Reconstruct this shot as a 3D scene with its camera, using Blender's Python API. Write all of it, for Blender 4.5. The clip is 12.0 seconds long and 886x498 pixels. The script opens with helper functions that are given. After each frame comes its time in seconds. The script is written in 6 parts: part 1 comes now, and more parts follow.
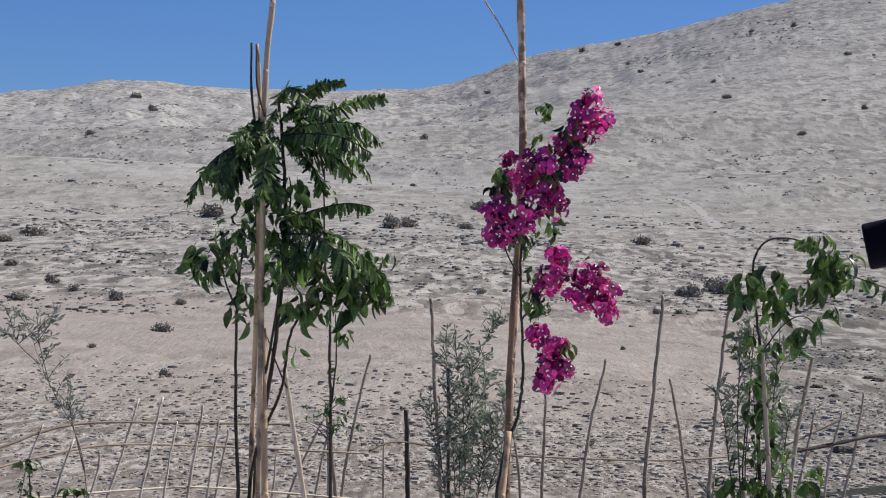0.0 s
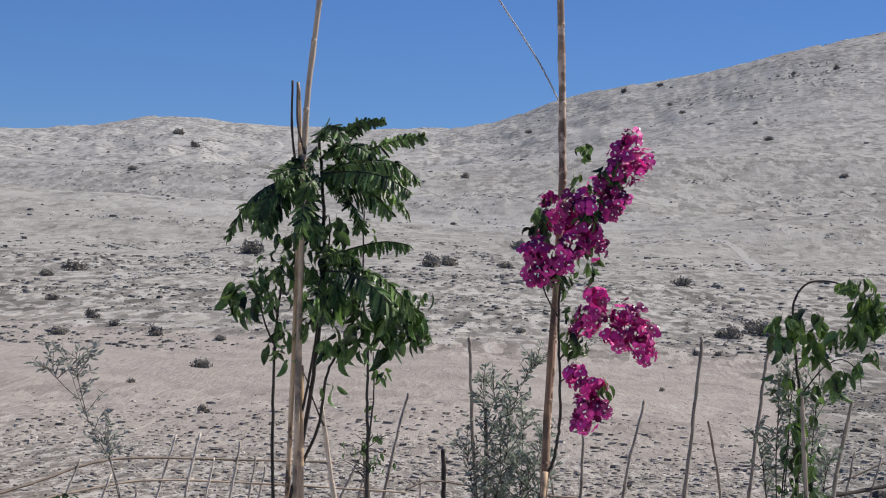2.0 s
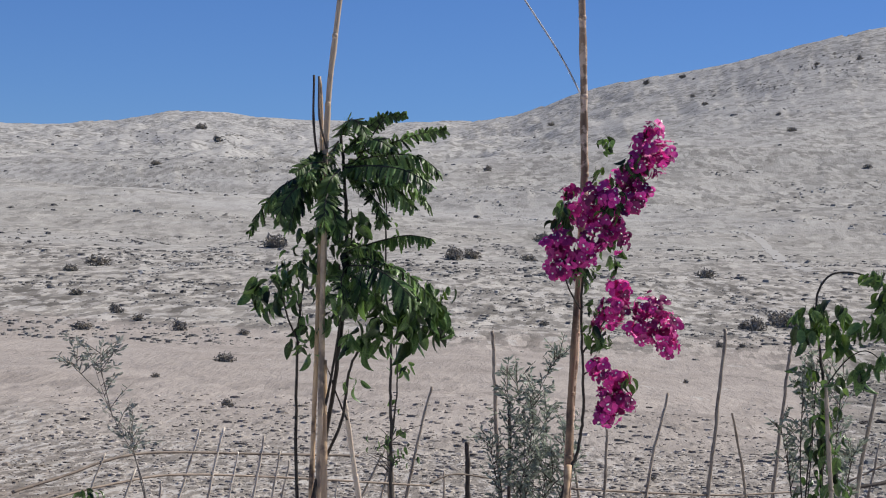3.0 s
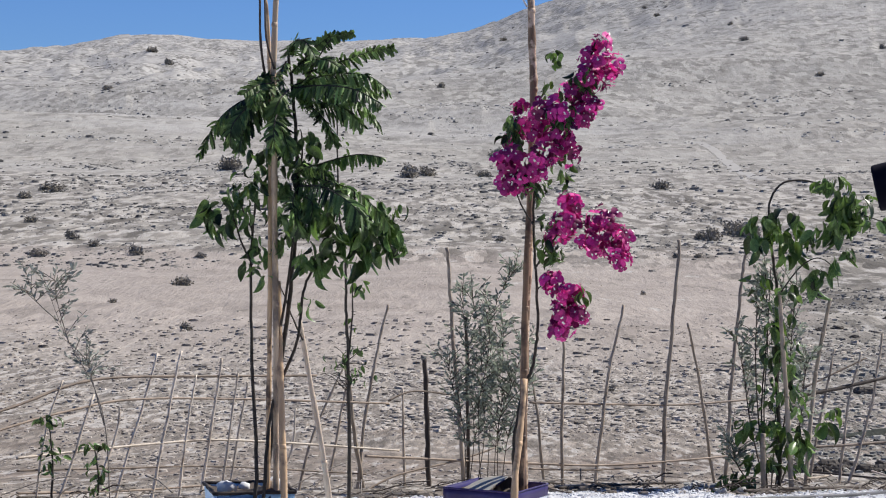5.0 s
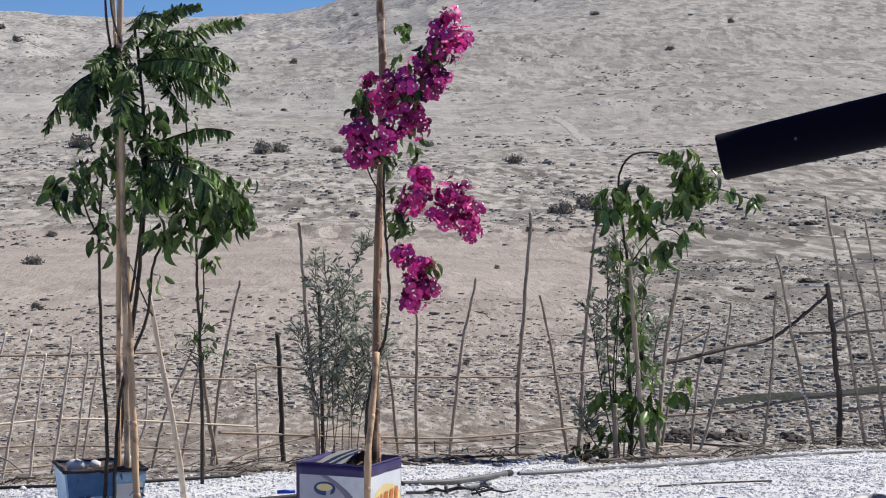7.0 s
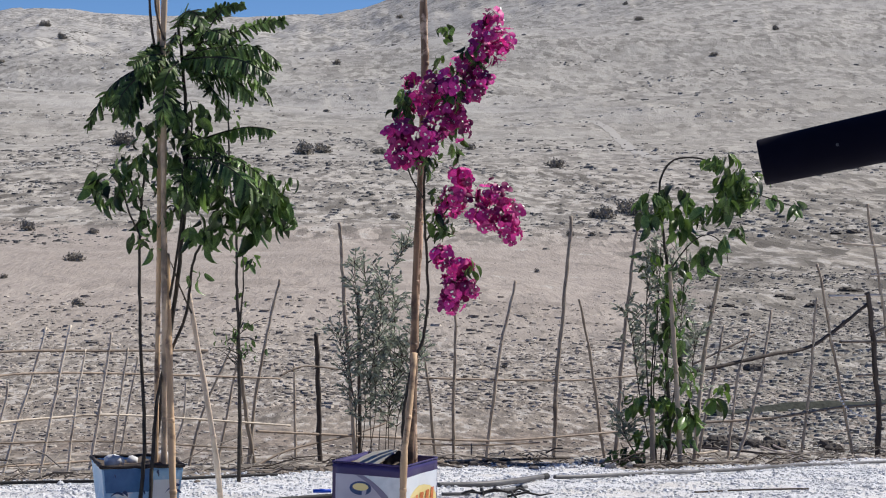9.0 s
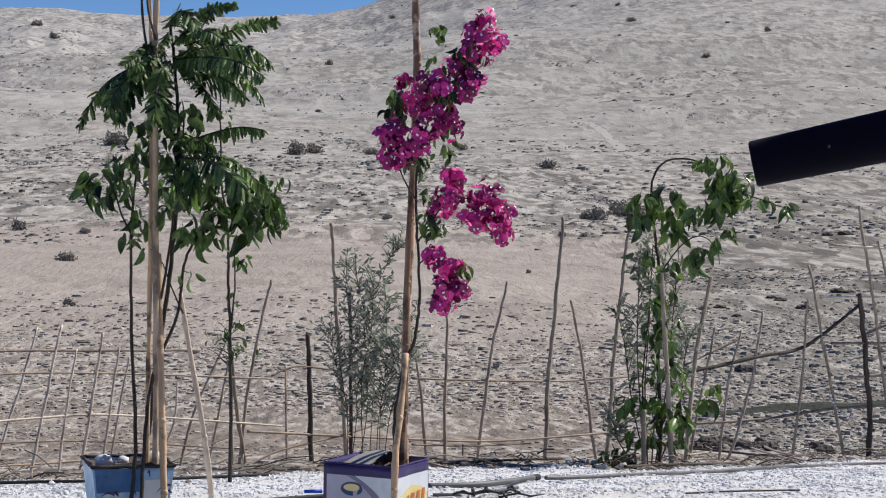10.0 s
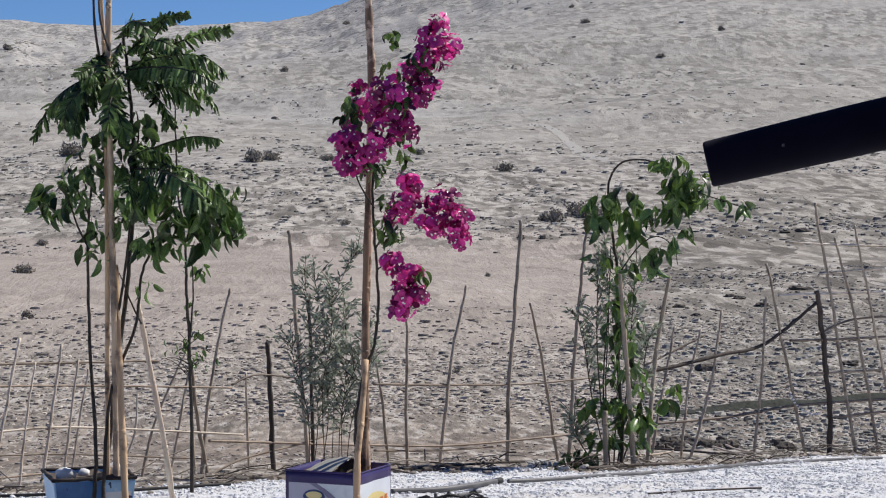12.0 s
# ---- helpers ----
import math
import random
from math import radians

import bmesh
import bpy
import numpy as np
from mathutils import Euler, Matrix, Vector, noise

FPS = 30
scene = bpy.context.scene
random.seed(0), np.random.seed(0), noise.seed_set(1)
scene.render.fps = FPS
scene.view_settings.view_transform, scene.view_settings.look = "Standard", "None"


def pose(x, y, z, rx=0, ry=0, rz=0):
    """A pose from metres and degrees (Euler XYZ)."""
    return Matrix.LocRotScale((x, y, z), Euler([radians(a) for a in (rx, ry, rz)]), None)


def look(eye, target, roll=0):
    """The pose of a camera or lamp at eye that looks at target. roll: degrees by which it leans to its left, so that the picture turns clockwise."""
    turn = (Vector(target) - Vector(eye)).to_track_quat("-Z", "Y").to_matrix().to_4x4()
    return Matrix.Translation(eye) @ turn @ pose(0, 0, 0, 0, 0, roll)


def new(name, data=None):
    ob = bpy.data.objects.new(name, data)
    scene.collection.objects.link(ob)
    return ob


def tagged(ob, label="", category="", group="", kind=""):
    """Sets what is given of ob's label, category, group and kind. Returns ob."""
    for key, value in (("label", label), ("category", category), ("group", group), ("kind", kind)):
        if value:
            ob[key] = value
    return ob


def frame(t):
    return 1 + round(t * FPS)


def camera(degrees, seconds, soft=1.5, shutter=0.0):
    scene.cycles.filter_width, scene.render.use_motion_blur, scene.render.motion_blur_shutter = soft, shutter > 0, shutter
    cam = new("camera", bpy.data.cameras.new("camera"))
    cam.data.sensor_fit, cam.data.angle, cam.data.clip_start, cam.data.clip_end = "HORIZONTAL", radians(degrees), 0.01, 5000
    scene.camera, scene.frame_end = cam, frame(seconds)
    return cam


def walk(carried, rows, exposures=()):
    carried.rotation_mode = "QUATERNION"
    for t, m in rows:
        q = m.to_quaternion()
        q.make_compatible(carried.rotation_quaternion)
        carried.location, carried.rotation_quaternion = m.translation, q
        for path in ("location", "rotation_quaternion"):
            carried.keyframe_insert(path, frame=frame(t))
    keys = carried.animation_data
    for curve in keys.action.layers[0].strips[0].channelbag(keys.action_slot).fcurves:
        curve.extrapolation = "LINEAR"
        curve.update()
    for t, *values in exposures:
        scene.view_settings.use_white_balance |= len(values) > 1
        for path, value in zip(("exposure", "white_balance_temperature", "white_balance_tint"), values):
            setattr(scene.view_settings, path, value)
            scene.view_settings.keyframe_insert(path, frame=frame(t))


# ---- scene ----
cam = camera(24.0, 12.0, soft=1.12)
walk(cam, [
    (0.0, pose(-0.0230, 0.0001, 1.1502, 90.021, -1.650, 0.872)),
    (0.2, pose(-0.0223, 0.0007, 1.1511, 90.017, -1.716, 1.003)),
    (0.5, pose(-0.0215, 0.0012, 1.1519, 90.488, -1.898, 1.194)),
    (0.7, pose(-0.0211, 0.0005, 1.1520, 90.750, -1.984, 1.236)),
    (1.0, pose(-0.0200, -0.0011, 1.1521, 90.893, -2.178, 1.242)),
    (1.5, pose(-0.0176, -0.0016, 1.1525, 90.998, -2.256, 1.547)),
    (2.0, pose(-0.0186, 0.0001, 1.1514, 91.050, -2.281, 1.967)),
    (2.5, pose(-0.0174, -0.0003, 1.1519, 91.012, -2.138, 2.350)),
    (2.7, pose(-0.0169, -0.0002, 1.1523, 90.943, -2.091, 2.495)),
    (4.3, pose(-0.0098, 0.0040, 1.1552, 89.718, -1.485, 2.537)),
    (4.5, pose(-0.0073, 0.0009, 1.1528, 89.343, -1.191, 2.265)),
    (4.7, pose(-0.0051, -0.0030, 1.1530, 89.006, -0.932, 1.843)),
    (5.0, pose(-0.0031, -0.0056, 1.1534, 88.594, -0.529, 1.401)),
    (5.2, pose(-0.0027, -0.0045, 1.1534, 88.190, -0.271, 1.111)),
    (5.5, pose(-0.0000, 0.0000, 1.1530, 87.500, -0.000, 0.000)),
    (5.8, pose(0.0093, 0.0047, 1.1512, 86.711, 0.157, -1.300)),
    (6.0, pose(0.0130, 0.0059, 1.1487, 85.762, 0.328, -2.188)),
    (6.2, pose(0.0126, 0.0058, 1.1455, 85.556, 0.319, -2.562)),
    (6.5, pose(0.0110, 0.0050, 1.1426, 85.563, 0.153, -2.998)),
    (6.6, pose(0.0104, 0.0039, 1.1430, 86.184, 0.168, -2.980)),
    (6.7, pose(0.0098, 0.0022, 1.1439, 87.321, 0.142, -2.883)),
    (6.8, pose(0.0093, 0.0003, 1.1450, 87.963, 0.054, -2.773)),
    (7.0, pose(0.0089, -0.0020, 1.1463, 87.944, -0.044, -2.608)),
    (7.2, pose(0.0089, -0.0022, 1.1462, 87.918, -0.119, -2.418)),
    (8.8, pose(0.0109, -0.0026, 1.1420, 87.649, -0.851, -1.507)),
    (9.0, pose(0.0116, -0.0031, 1.1419, 88.015, -0.888, -1.469)),
    (9.5, pose(0.0120, 0.0019, 1.1422, 88.045, -0.971, -1.502)),
    (10.0, pose(0.0117, -0.0017, 1.1424, 88.032, -1.031, -1.690)),
    (10.5, pose(0.0137, -0.0022, 1.1431, 88.015, -1.025, -1.795)),
    (11.0, pose(0.0183, -0.0021, 1.1448, 87.976, -0.694, -2.336)),
    (11.5, pose(0.0167, -0.0012, 1.1451, 88.042, -0.282, -2.666)),
    (12.0, pose(0.0152, -0.0005, 1.1448, 88.163, 0.043, -2.855)),
], [(0.0, 0.07, 6500, 10), (2.5, 0.10, 6500, 10), (4.5, 0.21, 6500, 10), (5.5, 0.31, 6500, 10), (6.0, 0.22, 6550, 10), (6.5, 0.17, 6600, 10), (7.0, 0.22, 6650, 10), (9.0, 0.16, 6600, 10), (12.0, 0.13, 6600, 10)])

# ---- sky and sun ----
SUN_TO = Vector((0.60, 0.29, 0.745)).normalized()
world = bpy.data.worlds.new("sky")
scene.world = world
world.use_nodes = True
nt = world.node_tree
sky = nt.nodes.new("ShaderNodeTexSky")
sky.sky_type, sky.sun_disc = "NISHITA", False
sky.sun_elevation = math.asin(SUN_TO.z)
sky.sun_rotation = math.atan2(SUN_TO.x, SUN_TO.y)
sky.altitude, sky.air_density, sky.dust_density, sky.ozone_density = 1800.0, 1.0, 0.15, 4.0
back = nt.nodes["Background"]
back.inputs["Strength"].default_value = 0.082
deep = nt.nodes.new("ShaderNodeMix")
deep.data_type, deep.blend_type = "RGBA", "MULTIPLY"
deep.inputs[0].default_value = 1.0
deep.inputs[7].default_value = (0.45, 0.642, 1.0, 1)
nt.links.new(sky.outputs["Color"], deep.inputs[6])
nt.links.new(deep.outputs[2], back.inputs["Color"])
sun = new("sun", bpy.data.lights.new("sun", "SUN"))
sun.data.energy, sun.data.angle, sun.data.color = 5.0, radians(0.53), (1.0, 0.953, 0.88)
sun.matrix_world = look(SUN_TO * 50, (0, 0, 0))


# ---- the lie of the land ----
def lattice(ix, iy, seed):
    h = (ix.astype(np.int64) * 374761393 + iy.astype(np.int64) * 668265263 + seed * 974711) & 0x7FFFFFFF
    h = ((h ^ (h >> 13)) * 1274126177) & 0x7FFFFFFF
    return ((h ^ (h >> 16)) & 0xFFFF) / 65535.0


def value_noise(x, y, seed=0):
    ix, iy = np.floor(x), np.floor(y)
    fx, fy = x - ix, y - iy
    fx, fy = fx * fx * (3 - 2 * fx), fy * fy * (3 - 2 * fy)
    a, b = lattice(ix, iy, seed), lattice(ix + 1, iy, seed)
    c, d = lattice(ix, iy + 1, seed), lattice(ix + 1, iy + 1, seed)
    return (a + (b - a) * fx) * (1 - fy) + (c + (d - c) * fx) * fy - 0.5


def fbm(x, y, octaves=4, seed=0):
    total, amp = 0.0, 1.0
    for k in range(octaves):
        total = total + amp * value_noise(x * 2 ** k, y * 2 ** k, seed + 17 * k)
        amp *= 0.5
    return total


# bearings in degrees from straight ahead (right is positive), and the hill crest's height angle there
SKY_B = np.array([-40, -22, -13.2, -11.7, -10.3, -9.6, -8.7, -7.8, -6.5, -3.9, -2.0, -0.8, 0.0, 1.1, 2.3, 3.7, 5.4, 7.0, 8.5, 10.3, 14, 20, 40])
SKY_E = np.array([3.2, 3.6, 3.90, 4.08, 4.37, 4.44, 4.45, 4.34, 4.31, 4.36, 4.44, 4.66, 4.94, 5.40, 5.74, 5.97, 6.39, 6.86, 7.25, 7.66, 8.35, 8.8, 7.5])
BEARINGS = np.radians(np.concatenate([np.arange(-180, -18, 4.0), np.arange(-18, 18.001, 0.085), np.arange(20, 180, 4.0)]))
right_side = np.clip((np.degrees(BEARINGS) + 5.0) / 14.0, 0, 1)
FAR = 640 - 230 * right_side * right_side * (3 - 2 * right_side)
RADII = np.exp(np.linspace(np.log(0.5), np.log(3600.0), 470))


def land_table():
    """Heights over bearing and distance: a yard that falls to a fence, a dry wash, then slopes up to the hills."""
    table = np.zeros((len(BEARINGS), len(RADII)))
    logs = np.log(RADII)
    for i, b in enumerate(BEARINGS):
        deg = np.degrees(b)
        crest = np.tan(np.radians(np.interp(deg, SKY_B, SKY_E)))
        far = FAR[i]
        right = (640 - far) / 230
        mid = 0.042 + 0.020 * right
        away = np.cos(b)
        dist = np.array([0.5, 2.9, 6.3, 8.3, 10.0, 11.0, 12.5, 14.5, 22, 34, 48, 70, 100, 150, 230, far, far * 1.35, 3600])
        rise = np.array([0.14, 0.10, 0.0, -0.09, -0.25, -0.36, -0.50, -0.66, -0.86, -0.80, -0.62, 0.35, 2.0, 5.2,
                         1.15 + 230 * mid, 1.15 + far * crest, 1.15 + far * crest * 0.92, 20.0])
        fwd = np.interp(logs, np.log(dist), rise / dist) * RADII
        fwd = np.where(RADII < 14.0, np.interp(RADII, dist, rise), fwd)
        back = 0.14 - 0.004 * RADII + np.clip(RADII - 60, 0, 900) * 0.02
        w = np.clip((away + 0.1) / 0.8, 0, 1)
        h = fwd * w + back * (1 - w)
        slope = h / RADII
        pad = np.concatenate([np.full(4, slope[0]), slope, np.full(4, slope[-1])])
        smooth = np.convolve(pad, np.array([1, 2, 3, 4, 5, 4, 3, 2, 1]) / 25.0, "valid")
        table[i] = np.where(RADII > 13, smooth, slope) * RADII
    x, y = np.sin(BEARINGS)[:, None] * RADII, np.cos(BEARINGS)[:, None] * RADII
    grow = np.clip((RADII - 11) / 20, 0, 1) ** 1.0
    table += grow * 0.22 * fbm(x * 0.16, y * 0.16, 5, 3)
    calm = 1.0 - 0.6 * np.clip((RADII - 190) / 130, 0, 1)
    table += calm * np.clip((RADII - 50) / 120, 0, 1) * np.clip((FAR[:, None] - RADII) / (0.3 * FAR[:, None]), 0.25, 1) * 2.2 * fbm(x * 0.025, y * 0.025, 5, 9)
    fold = np.abs(fbm(x * 0.007 + 3, y * 0.012, 4, 21))
    hold = np.clip((FAR[:, None] * 0.92 - RADII) / (FAR[:, None] * 0.45), 0, 1) * np.clip((RADII - 130) / 120, 0, 1)
    table += hold * calm * (11 * fold - 2.5)
    ledge = table * 0.35 + 1.3 * fbm(x * 0.02, y * 0.02, 3, 33)
    table += np.clip((RADII - 90) / 200, 0, 1) * 0.5 * (ledge - np.floor(ledge) - 0.5)
    rugged = np.clip((RADII - 240) / 120, 0, 1) * np.clip((0.99 * FAR[:, None] - RADII) / (0.12 * FAR[:, None]), 0, 1)
    table += rugged * (0.3 + 2.2 * (FAR[:, None] - 410) / 230) * fbm(x * 0.15, y * 0.05, 4, 61)
    table += np.clip(1 - RADII / 14, 0, 1) * 0.02 * fbm(x * 1.3, y * 1.3, 3, 5)
    return table


LAND = land_table()


def ground_z(x, y):
    """Height of the land at a place."""
    b, r = math.atan2(x, y), max(0.5, min(3500.0, math.hypot(x, y)))
    i = int(np.clip(np.searchsorted(BEARINGS, b) - 1, 0, len(BEARINGS) - 2))
    j = int(np.clip(np.searchsorted(RADII, r) - 1, 0, len(RADII) - 2))
    f = min(1.0, max(0.0, (b - BEARINGS[i]) / (BEARINGS[i + 1] - BEARINGS[i])))
    g = (r - RADII[j]) / (RADII[j + 1] - RADII[j])
    return float((LAND[i, j] * (1 - f) + LAND[i + 1, j] * f) * (1 - g) + (LAND[i, j + 1] * (1 - f) + LAND[i + 1, j + 1] * f) * g)


def ground_zs(x, y):
    """Heights of the land at many places."""
    b, r = np.arctan2(x, y), np.clip(np.hypot(x, y), 0.5, 3500.0)
    i = np.clip(np.searchsorted(BEARINGS, b) - 1, 0, len(BEARINGS) - 2)
    j = np.clip(np.searchsorted(RADII, r) - 1, 0, len(RADII) - 2)
    f = np.clip((b - BEARINGS[i]) / (BEARINGS[i + 1] - BEARINGS[i]), 0, 1)
    g = (r - RADII[j]) / (RADII[j + 1] - RADII[j])
    return (LAND[i, j] * (1 - f) + LAND[i + 1, j] * f) * (1 - g) + (LAND[i, j + 1] * (1 - f) + LAND[i + 1, j + 1] * f) * g


# ---- materials ----
def nodes_of(name):
    m = bpy.data.materials.new(name)
    m.use_nodes = True
    t = m.node_tree
    return m, t, t.nodes["Principled BSDF"]


def add(t, kind, **values):
    n = t.nodes.new(kind)
    for key, value in values.items():
        n.inputs[key.replace("_", " ")].default_value = value
    return n


def noise_at(t, coords, scale, detail=6.0, rough=0.6, stretch=None):
    n = add(t, "ShaderNodeTexNoise", Scale=scale, Detail=detail, Roughness=rough)
    if stretch:
        mp = t.nodes.new("ShaderNodeMapping")
        mp.inputs["Scale"].default_value = stretch
        t.links.new(coords, mp.inputs["Vector"])
        coords = mp.outputs["Vector"]
    t.links.new(coords, n.inputs["Vector"])
    return n.outputs["Fac"]


def ramp(t, fac, stops):
    r = t.nodes.new("ShaderNodeValToRGB")
    e = r.color_ramp.elements
    while len(e) < len(stops):
        e.new(0.5)
    for k, (pos, col) in enumerate(stops):
        e[k].position = pos
        e[k].color = (*col, 1) if len(col) == 3 else col
    t.links.new(fac, r.inputs["Fac"])
    return r.outputs["Color"]


def mix(t, fac, a, b, kind="MIX"):
    m = t.nodes.new("ShaderNodeMix")
    m.data_type, m.blend_type = "RGBA", kind
    for value, slot in ((fac, 0), (a, 6), (b, 7)):
        if isinstance(value, (int, float)):
            m.inputs[slot].default_value = value
        elif isinstance(value, tuple):
            m.inputs[slot].default_value = (*value, 1)
        else:
            t.links.new(value, m.inputs[slot])
    return m.outputs[2]


def bump(t, bsdf, height, strength, distance):
    b = add(t, "ShaderNodeBump", Strength=strength, Distance=distance)
    t.links.new(height, b.inputs["Height"])
    t.links.new(b.outputs["Normal"], bsdf.inputs["Normal"])


def surface(name, c1, c2, scale, rough=0.7, relief=0.3, depth=0.002, stretch=None, stain=None, stain_scale=3.0, metal=0.0, vary=0.0,
            island=False, lit=0.0, stain_at=(0.5, 0.68)):
    """Two tones of grain, stains at a larger scale, relief, and a change from piece to piece."""
    m, t, bsdf = nodes_of(name)
    co = t.nodes.new("ShaderNodeTexCoord").outputs["Object"]
    grain = noise_at(t, co, scale, 6, 0.65, stretch)
    col = ramp(t, grain, [(0.3, c1), (0.7, c2)])
    if stain:
        col = mix(t, ramp(t, noise_at(t, co, stain_scale, 5, 0.6), [(stain_at[0], (0, 0, 0)), (stain_at[1], (1, 1, 1))]), col, stain)
    if vary:
        if island:
            rnd = t.nodes.new("ShaderNodeNewGeometry").outputs["Random Per Island"]
        else:
            rnd = t.nodes.new("ShaderNodeObjectInfo").outputs["Random"]
        col = mix(t, 1.0, col, ramp(t, rnd, [(0.0, (1 - vary,) * 3), (1.0, (1 + vary * 0.6,) * 3)]), "MULTIPLY")
    t.links.new(col, bsdf.inputs["Base Color"])
    bsdf.inputs["Roughness"].default_value = rough
    bsdf.inputs["Metallic"].default_value = metal
    if relief:
        bump(t, bsdf, grain, relief, depth)
    if lit:
        out = t.nodes["Material Output"]
        tr = t.nodes.new("ShaderNodeBsdfTranslucent")
        t.links.new(col, tr.inputs["Color"])
        ms = t.nodes.new("ShaderNodeMixShader")
        ms.inputs[0].default_value = lit
        t.links.new(bsdf.outputs[0], ms.inputs[1])
        t.links.new(tr.outputs[0], ms.inputs[2])
        t.links.new(ms.outputs[0], out.inputs["Surface"])
    return m


def land_material():
    """Dry stony land by distance: brown soil at the fence, stony ground, a sandy flat, rubble at the hill's foot, pale
    slopes greyed by painted haze.
    """
    m, t, bsdf = nodes_of("desert_soil")
    co = t.nodes.new("ShaderNodeTexCoord").outputs["Object"]
    sep = t.nodes.new("ShaderNodeSeparateXYZ")
    t.links.new(co, sep.inputs[0])

    def calc(kind, a, b, c=None, clamp=False):
        n = t.nodes.new("ShaderNodeMath")
        n.operation, n.use_clamp = kind, clamp
        for slot, value in enumerate((a, b, c)):
            if value is None:
                continue
            if isinstance(value, (int, float)):
                n.inputs[slot].default_value = value
            else:
                t.links.new(value, n.inputs[slot])
        return n.outputs[0]

    def span(value, lo, hi, out_lo=0.0, out_hi=1.0):
        n = add(t, "ShaderNodeMapRange", From_Min=lo, From_Max=hi, To_Min=out_lo, To_Max=out_hi)
        t.links.new(value, n.inputs["Value"])
        return n.outputs[0]

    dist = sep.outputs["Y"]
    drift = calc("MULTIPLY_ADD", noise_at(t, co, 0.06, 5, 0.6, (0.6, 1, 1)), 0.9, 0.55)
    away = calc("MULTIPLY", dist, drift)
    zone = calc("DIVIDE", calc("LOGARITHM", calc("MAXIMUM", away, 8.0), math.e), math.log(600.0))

    def stops(*pairs):
        return [(math.log(d) / math.log(600.0), v if isinstance(v, tuple) else (v, v, v)) for d, v in pairs]

    # stone size grows from band to band, stretched in depth to suit the camera's view
    small = noise_at(t, co, 9.0, 5, 0.6, (1, 0.20, 1))
    middle = noise_at(t, co, 2.3, 5, 0.6, (1, 0.28, 1))
    large = noise_at(t, co, 1.7, 4, 0.6, (1, 0.30, 1.6))
    huge = noise_at(t, co, 0.75, 4, 0.62, (1, 0.35, 2.2))
    stones = mix(t, span(dist, 90.0, 170.0), mix(t, span(dist, 24.0, 40.0), small, middle), large)
    stones = mix(t, span(dist, 250.0, 400.0), stones, huge)
    clump = ramp(t, noise_at(t, co, 0.22, 5, 0.62, (0.45, 0.9, 1)), [(0.38, (0.50, 0.50, 0.50)), (0.56, (1, 1, 1))])
    thick = ramp(t, zone, stops((8, 0.95), (18, 1.0), (24, 0.95), (31, 0.55), (36, 0.10), (50, 0.10), (57, 0.92), (85, 0.92), (110, 0.70), (150, 0.48), (260, 0.55), (600, 0.8)))
    # a stony bank on the east side, from the fence up, coloured darker
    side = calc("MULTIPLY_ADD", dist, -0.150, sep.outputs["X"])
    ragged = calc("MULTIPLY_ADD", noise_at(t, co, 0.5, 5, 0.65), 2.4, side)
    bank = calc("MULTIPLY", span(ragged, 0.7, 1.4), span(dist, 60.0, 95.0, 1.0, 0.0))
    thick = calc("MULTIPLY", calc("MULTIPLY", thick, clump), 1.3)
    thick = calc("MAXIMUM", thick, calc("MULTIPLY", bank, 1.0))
    # farthest stop is paler and greyer: distance haze put into the colour
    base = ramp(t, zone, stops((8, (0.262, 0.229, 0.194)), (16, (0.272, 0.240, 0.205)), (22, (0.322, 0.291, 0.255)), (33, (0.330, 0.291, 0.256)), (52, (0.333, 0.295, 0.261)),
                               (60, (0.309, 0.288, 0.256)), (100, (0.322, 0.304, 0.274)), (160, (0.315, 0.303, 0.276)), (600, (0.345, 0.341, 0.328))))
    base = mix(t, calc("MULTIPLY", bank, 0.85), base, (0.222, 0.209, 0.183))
    soft = noise_at(t, co, 0.7, 6, 0.6, (0.8, 0.8, 1))
    base = mix(t, 1.0, base, ramp(t, soft, [(0.30, (0.84, 0.83, 0.82)), (0.55, (1.0, 1.0, 1.0)), (0.72, (1.10, 1.10, 1.10))]), "MULTIPLY")
    # darker brown patches, fading out beyond the fence
    brown_patch = calc("MULTIPLY", ramp(t, noise_at(t, co, 0.55, 6, 0.65, (0.45, 1, 1)), [(0.44, (0, 0, 0)), (0.58, (1, 1, 1))]), span(dist, 15.0, 24.0, 0.75, 0.0))
    base = mix(t, brown_patch, base, (0.185, 0.148, 0.121))
    def chips(scale, stretch):
        v = add(t, "ShaderNodeTexVoronoi", Scale=scale)
        mp = t.nodes.new("ShaderNodeMapping")
        mp.inputs["Scale"].default_value = stretch
        t.links.new(co, mp.inputs["Vector"])
        t.links.new(mp.outputs["Vector"], v.inputs["Vector"])
        tone = t.nodes.new("ShaderNodeSeparateColor")
        t.links.new(v.outputs["Color"], tone.inputs[0])
        return tone.outputs[0]

    chip = mix(t, span(dist, 90.0, 170.0), mix(t, span(dist, 22.0, 38.0), mix(t, 0.5, chips(9.5, (1, 0.18, 1)), chips(24.0, (1, 0.15, 1))), chips(2.6, (1, 0.26, 1))), chips(1.1, (1, 0.30, 1.6)))
    broken = mix(t, calc("MULTIPLY", thick, 0.85, clamp=True), (1.0, 1.0, 1.0), ramp(t, chip, [(0.12, (0.44, 0.43, 0.42)), (0.45, (0.94, 0.94, 0.94)), (0.90, (1.46, 1.45, 1.43))]))
    base = mix(t, 1.0, base, broken, "MULTIPLY")
    # dark dashes: dark stones, and the shade beside stones put into the colour
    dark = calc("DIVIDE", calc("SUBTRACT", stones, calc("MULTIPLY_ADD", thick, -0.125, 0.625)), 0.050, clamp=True)
